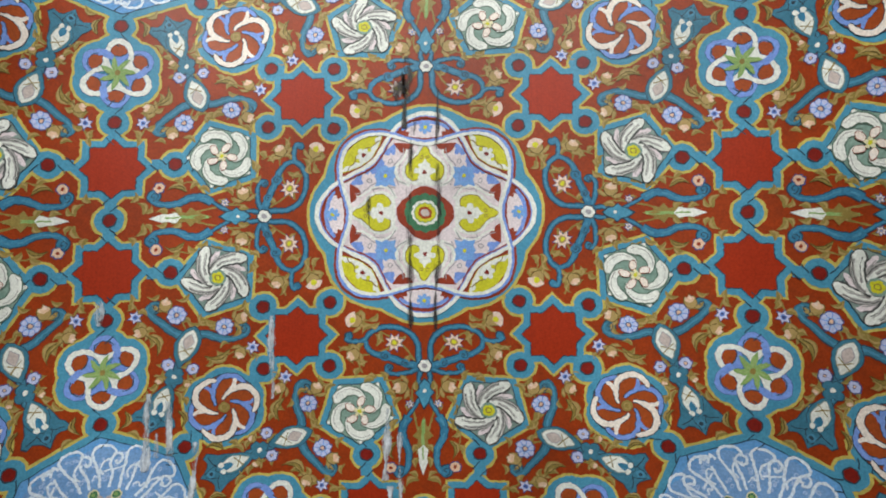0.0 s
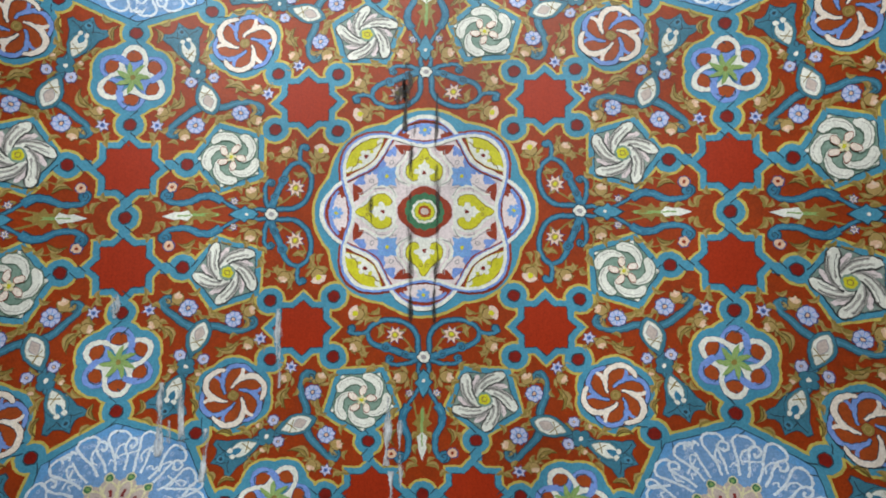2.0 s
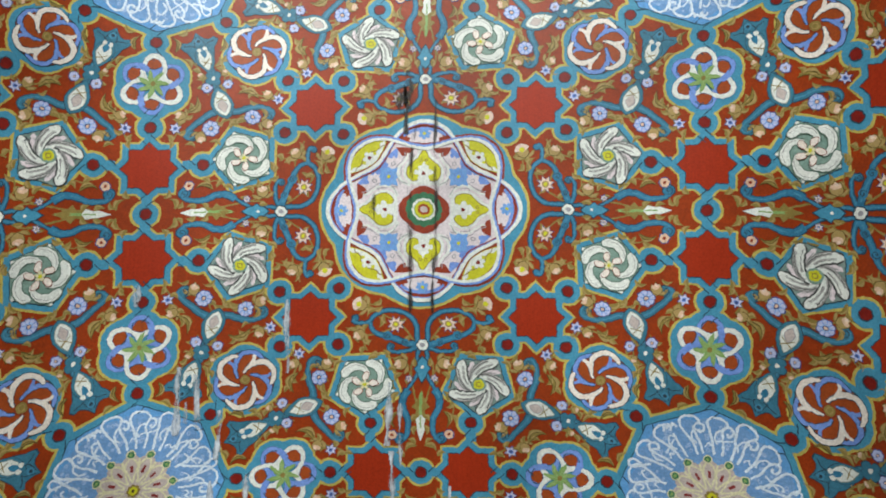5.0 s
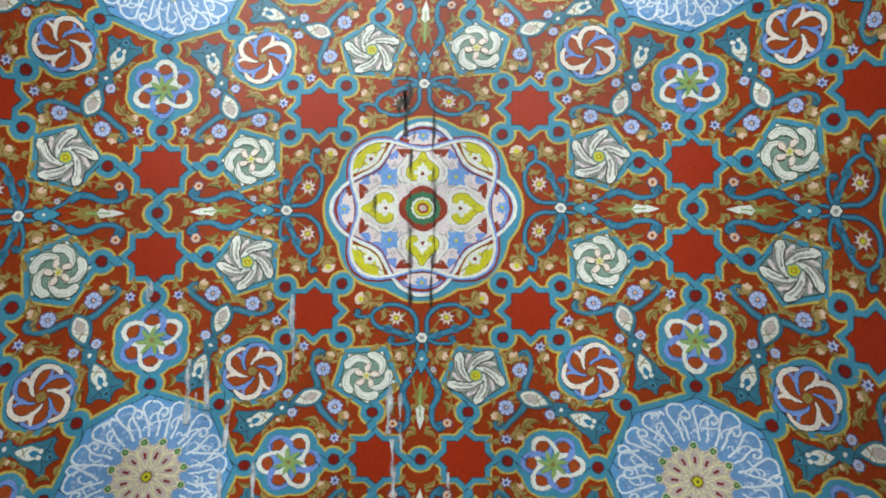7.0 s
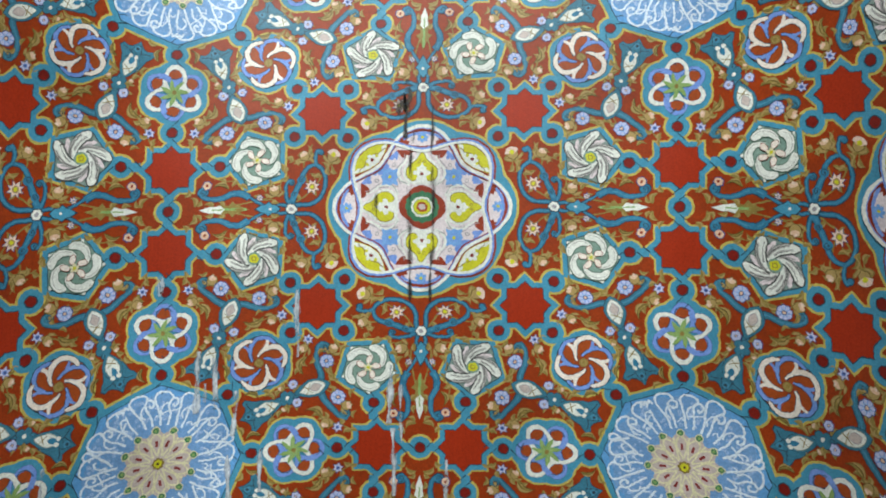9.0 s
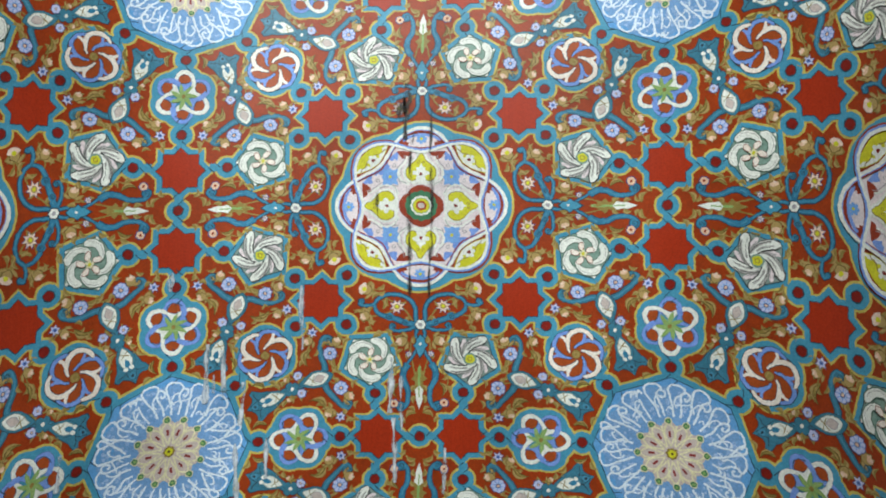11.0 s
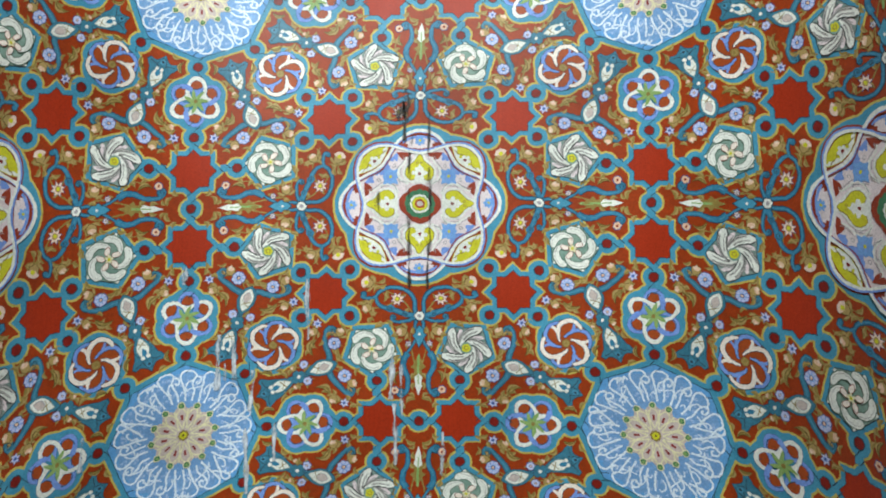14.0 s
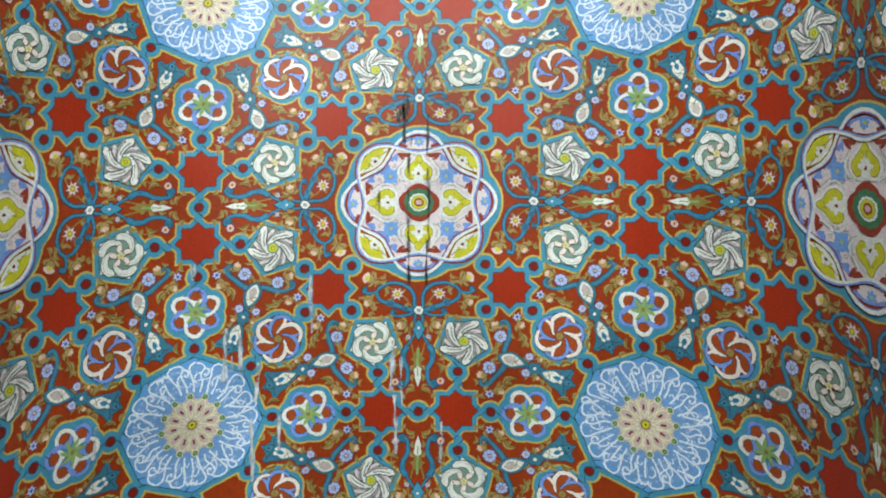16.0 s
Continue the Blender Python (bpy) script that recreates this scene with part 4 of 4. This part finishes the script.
        self.stem([(0.545, 0.008), (0.600, 0.040), (0.680, 0.030), (0.760, 0.012), (0.800, 0.010)], leaves=4)
        self.stem([(0.592, 0.060), (0.640, 0.040), (0.700, 0.024)], 0.004)
        self.aster(0.648, 0.046, 0.013, 6, PINK, PERI)
        self.vine("serpent", [(0.690, 0.048), (0.722, 0.066), (0.760, 0.064), (0.800, 0.046), (0.850, 0.046), (0.876, 0.060), (0.872, 0.074)], 0.026, 0.55)
        self.put("serpent_scale", Ink().fill(ring(self.at(0.735, 0.068), 0.013, 18, 0, lobes(5, 0.3)), 1), 4.2, TEAL)
        self.daisy(0.858, 0.102, 0.017, 6, CREAM, BROWN)
        self.leaf(0.800, 0.098, 10, 0.062, 0.017)
        self.leaf(0.905, 0.038, 60, 0.050, 0.018)
        self.leaf(0.882, 0.030, 120, 0.036, 0.013)
        for x, y, deg, length in ((0.640, 0.088, 30, 0.044), (0.672, 0.104, 340, 0.040), (0.612, 0.110, 100, 0.038), (0.716, 0.094, 15, 0.042),
                                  (0.842, 0.020, 20, 0.040), (0.930, 0.072, 110, 0.036), (0.565, 0.180, 70, 0.038)):
            self.leaf(x, y, deg, length, 0.017)
        # three-pronged cup between the panels
        self.vine("prong", [(0.745, 0.398), (0.700, 0.392), (0.640, 0.412), (0.590, 0.408), (0.566, 0.392), (0.570, 0.374), (0.582, 0.380)], 0.025, 0.66, material=PRONG)
        self.vine("prong", [(0.762, 0.395), (0.800, 0.375), (0.835, 0.345), (0.866, 0.318), (0.880, 0.296), (0.866, 0.280), (0.856, 0.292)], 0.025, 0.66, material=PRONG)
        self.vine("spine", [(0.762, 0.440), (0.776, 0.490), (0.786, 0.536), (0.806, 0.576)], 0.024, 0.3, tip=False, material=PRONG)
        self.chalice(0.752, 0.424, 72, 0.106, 0.058)
        c = self.at(0.788, 0.522)
        node = layers("node", [(Ink().fill(ring(c, 0.034, 48, 0.78, lobes(4, 0.38)), 1), 4.2, DARK), (Ink().fill(ring(c, 0.031, 48, 0.78, lobes(4, 0.38)), 1), 4.5, PRONG)], self.ob)
        paint("bead", Ink().fill(ring(c, 0.0075, 14), 1), 5.4, WHITE, node)
        self.crown(0.834, 0.620, 70)
        self.chalice(0.822, 0.598, 250, 0.092, 0.050, False)
        self.daisy(0.640, 0.372, 0.027)
        self.daisy(0.790, 0.322, 0.029)
        self.daisy(0.733, 0.502, 0.017, 6)
        self.daisy(0.808, 0.482, 0.018, 6)
        self.aster(0.548, 0.444, 0.021)
        self.aster(0.915, 0.320, 0.021)
        self.bud(0.588, 0.346, 200, 0.022)
        self.bud(0.586, 0.462, 70, 0.020)
        self.bud(0.826, 0.286, 260, 0.022)
        self.bud(0.898, 0.370, 20, 0.020)
        self.bud(0.748, 0.548, 100, 0.013)
        self.bud(0.832, 0.530, 60, 0.013)
        self.leaf(0.655, 0.468, 10, 0.078, 0.024)
        self.leaf(0.850, 0.408, 120, 0.078, 0.024)
        self.leaf(0.682, 0.352, 330, 0.052, 0.017)
        self.leaf(0.708, 0.345, 300, 0.050, 0.016)
        self.leaf(0.738, 0.352, 330, 0.050, 0.016)
        self.leaf(0.600, 0.392, 60, 0.040, 0.014)
        self.leaf(0.590, 0.306, 45, 0.050, 0.015)
        self.leaf(0.772, 0.268, 20, 0.044, 0.014)
        self.leaf(0.930, 0.262, 80, 0.040, 0.014)
        self.leaf(0.862, 0.258, 10, 0.040, 0.013)
        self.leaf(0.775, 0.590, 110, 0.046, 0.014)
        self.leaf(0.880, 0.580, 40, 0.046, 0.014)
        self.leaf(0.928, 0.650, 75, 0.060, 0.017)
        self.leaf(0.760, 0.660, 100, 0.060, 0.017)
        self.leaf(0.905, 0.700, 140, 0.048, 0.015)
        self.leaf(0.540, 0.478, 100, 0.036, 0.012)
        self.leaf(0.636, 0.430, 200, 0.036, 0.012)
        self.stem([(0.548, 0.340), (0.590, 0.340), (0.640, 0.360), (0.700, 0.350), (0.760, 0.380)], 0.0055, 6)
        self.stem([(0.830, 0.275), (0.790, 0.310), (0.765, 0.360), (0.757, 0.390)], 0.0055, 3)
        self.stem([(0.935, 0.250), (0.905, 0.310), (0.890, 0.360), (0.850, 0.400)], 0.0055, 5)
        self.stem([(0.545, 0.480), (0.580, 0.450), (0.640, 0.470), (0.690, 0.475)], 0.0055, 4)
        self.stem([(0.345, 0.245), (0.360, 0.200), (0.368, 0.160)], 0.005, 3)
        self.stem([(0.450, 0.275), (0.470, 0.235), (0.500, 0.215), (0.540, 0.200)], 0.005, 4)
        self.stem([(0.555, 0.060), (0.570, 0.100), (0.560, 0.140), (0.545, 0.165)], 0.005, 3)
        self.stem([(0.740, 0.460), (0.742, 0.500), (0.752, 0.560), (0.772, 0.610)], 0.005, 4)
        self.stem([(0.800, 0.455), (0.822, 0.500), (0.838, 0.550), (0.872, 0.590)], 0.005, 4)
        self.stem([(0.700, 0.110), (0.760, 0.120), (0.800, 0.108)], 0.005, 2)
        finish(self.ob, "painted teal vine with periwinkle daisies, cream buds and olive leaves", "vine spray", "painted vine sprays")


class AxisSpray(Spray):
    """The spray on the line from a medallion to the pair of stars."""

    def build(self):
        c = self.at(D, 0)
        self.ob = paint("axis_spray", Ink().fill(ring(c, 0.021, 24, 0, lobes(6, 0.12)), 1), 5, WHITE, at=self.at(0.7, 0))
        paint("dot_ring", Ink().line(ring(c, 0.0225, 24, 0, lobes(6, 0.12)), 0.004, True), 5.2, DARK, self.ob)
        paint("dot_eye", Ink().fill(ring(c, 0.0085, 12), 1), 6, GREY, self.ob)
        for e in (-1, 1):
            self.vine("crossing_vine", [(0.536, e * 0.012), (0.570, e * 0.018), (0.606, e * -0.004), (0.640, e * -0.020), (0.690, e * -0.050)], 0.011, 0.2, tip=False)
        kite = layers("kite", [(Ink().fill([self.at(0.612 + (x - 0.612) * k, y * k) for x, y in ((0.568, 0), (0.584, 0.016), (0.600, 0.018), (0.612, 0.030), (0.626, 0.018), (0.640, 0.014), (0.662, 0), (0.640, -0.014), (0.626, -0.018), (0.612, -0.030), (0.600, -0.018), (0.584, -0.016))], 1), z, m) for k, z, m in ((1.14, 4.2, DARK), (1.0, 4.6, BLUE))], self.ob)
        paint("bead", Ink().fill(ring(self.at(0.606, 0), 0.006, 10), 1), 5.4, WHITE, kite)
        sprig = self.put("green_sprig", Ink().fill([self.at(x, y) for x, y in ((0.690, 0), (0.735, 0.014), (0.755, 0.034), (0.768, 0.016), (0.815, 0.022), (0.800, 0), (0.815, -0.022), (0.768, -0.016), (0.755, -0.034), (0.735, -0.014))], 1), 4.2, OLIVE)
        paint("green_stroke", Ink().line([self.at(x, 0) for x in np.linspace(0.70, 0.79, 8)], 0.010), 4.8, GREEN, sprig)
        tip = self.put("white_tip", Ink().fill([self.at(x, y) for x, y in ((0.785, 0), (0.800, 0.018), (0.828, 0.012), (0.842, 0.014), (0.885, 0), (0.842, -0.014), (0.828, -0.012), (0.800, -0.018))], 1), 5, WHITE)
        paint("green_vein", Ink().line([self.at(x, 0) for x in np.linspace(0.79, 0.835, 6)], 0.005), 5.6, GREEN, tip)
        finish(self.ob, "white dot with crossed teal vines and a white-tipped bud", "axis spray", "painted axis sprays")


for cell in cells():
    for sx in (-1, 1):
        for sy in (-1, 1):
            for swap in (False, True):
                spray = Spray(cell, sx, sy, swap)
                if within(spray.at(0.66, 0.33), 0.12):
                    spray.build()
    for sx, sy, swap in ((1, 1, False), (-1, 1, False), (1, 1, True), (1, -1, True)):
        spray = AxisSpray(cell, sx, sy, swap)
        if within(spray.at(0.7, 0), 0.1):
            spray.build()


# ---- dried runs down the wall ----
def run(u, top, foot, width, material, name, label):
    n = 60
    v = np.linspace(top, foot, n)
    s = np.linspace(0, 1, n)
    drift = u + 0.004 * np.sin(9 * v + u * 40)
    w = width * (0.55 + 0.45 * np.sin(3.1 * s) + 0.25 * np.sin(37 * v + u * 9)) / 2
    a = np.stack([drift + w, v], 1)
    b = np.stack([drift - w, v], 1)
    ink = Ink().band(a, b)
    ink.faces.pop()
    wide = np.stack([1.2 * w + 0.006 * np.sin(23 * v + 5 * u) ** 2, 0 * v], 1)
    film = Ink().band(np.stack([drift, v], 1) + wide, np.stack([drift, v], 1) - wide)
    film.faces.pop()
    ob = layers(name, [(ink, 18, material), (film, 17, WHITE_FILM if material is WHITE_RUN else DARK_FILM)], at=(u, (top + foot) / 2))
    return finish(ob, label, "paint run", "dried runs on the wall")


for u, top, foot, width in ((-0.484, 0.36, 0.62, 0.013), (-0.495, 0.34, 0.46, 0.010), (-0.868, 0.57, 0.82, 0.018), (-0.800, 0.60, 0.80, 0.015), (-0.835, 0.70, 0.78, 0.010),
                            (-0.118, 0.66, 0.90, 0.014), (-0.100, 0.92, 1.20, 0.010), (-0.07, 0.74, 0.98, 0.007), (-0.72, 0.74, 0.92, 0.012), (0.10, 1.05, 1.25, 0.010),
                            (-0.62, 0.98, 1.16, 0.011), (-1.02, 0.26, 0.34, 0.014), (-0.74, 1.00, 1.30, 0.012), (-1.42, 0.92, 1.06, 0.010)):
    run(u, top, foot, width, WHITE_RUN, "white_run", "thin whitish dried run on the painted wall")
for u, top, foot, width in ((-0.046, -0.46, 0.40, 0.011), (0.042, -0.44, 0.40, 0.011), (-0.072, -0.54, -0.30, 0.014), (-0.060, -0.56, -0.40, 0.030), (-0.085, -0.50, -0.38, 0.034), (-0.180, -0.12, 0.06, 0.006)):
    run(u, top, foot, width, DARK_RUN, "dark_run", "thin dark dried run on the painted wall")
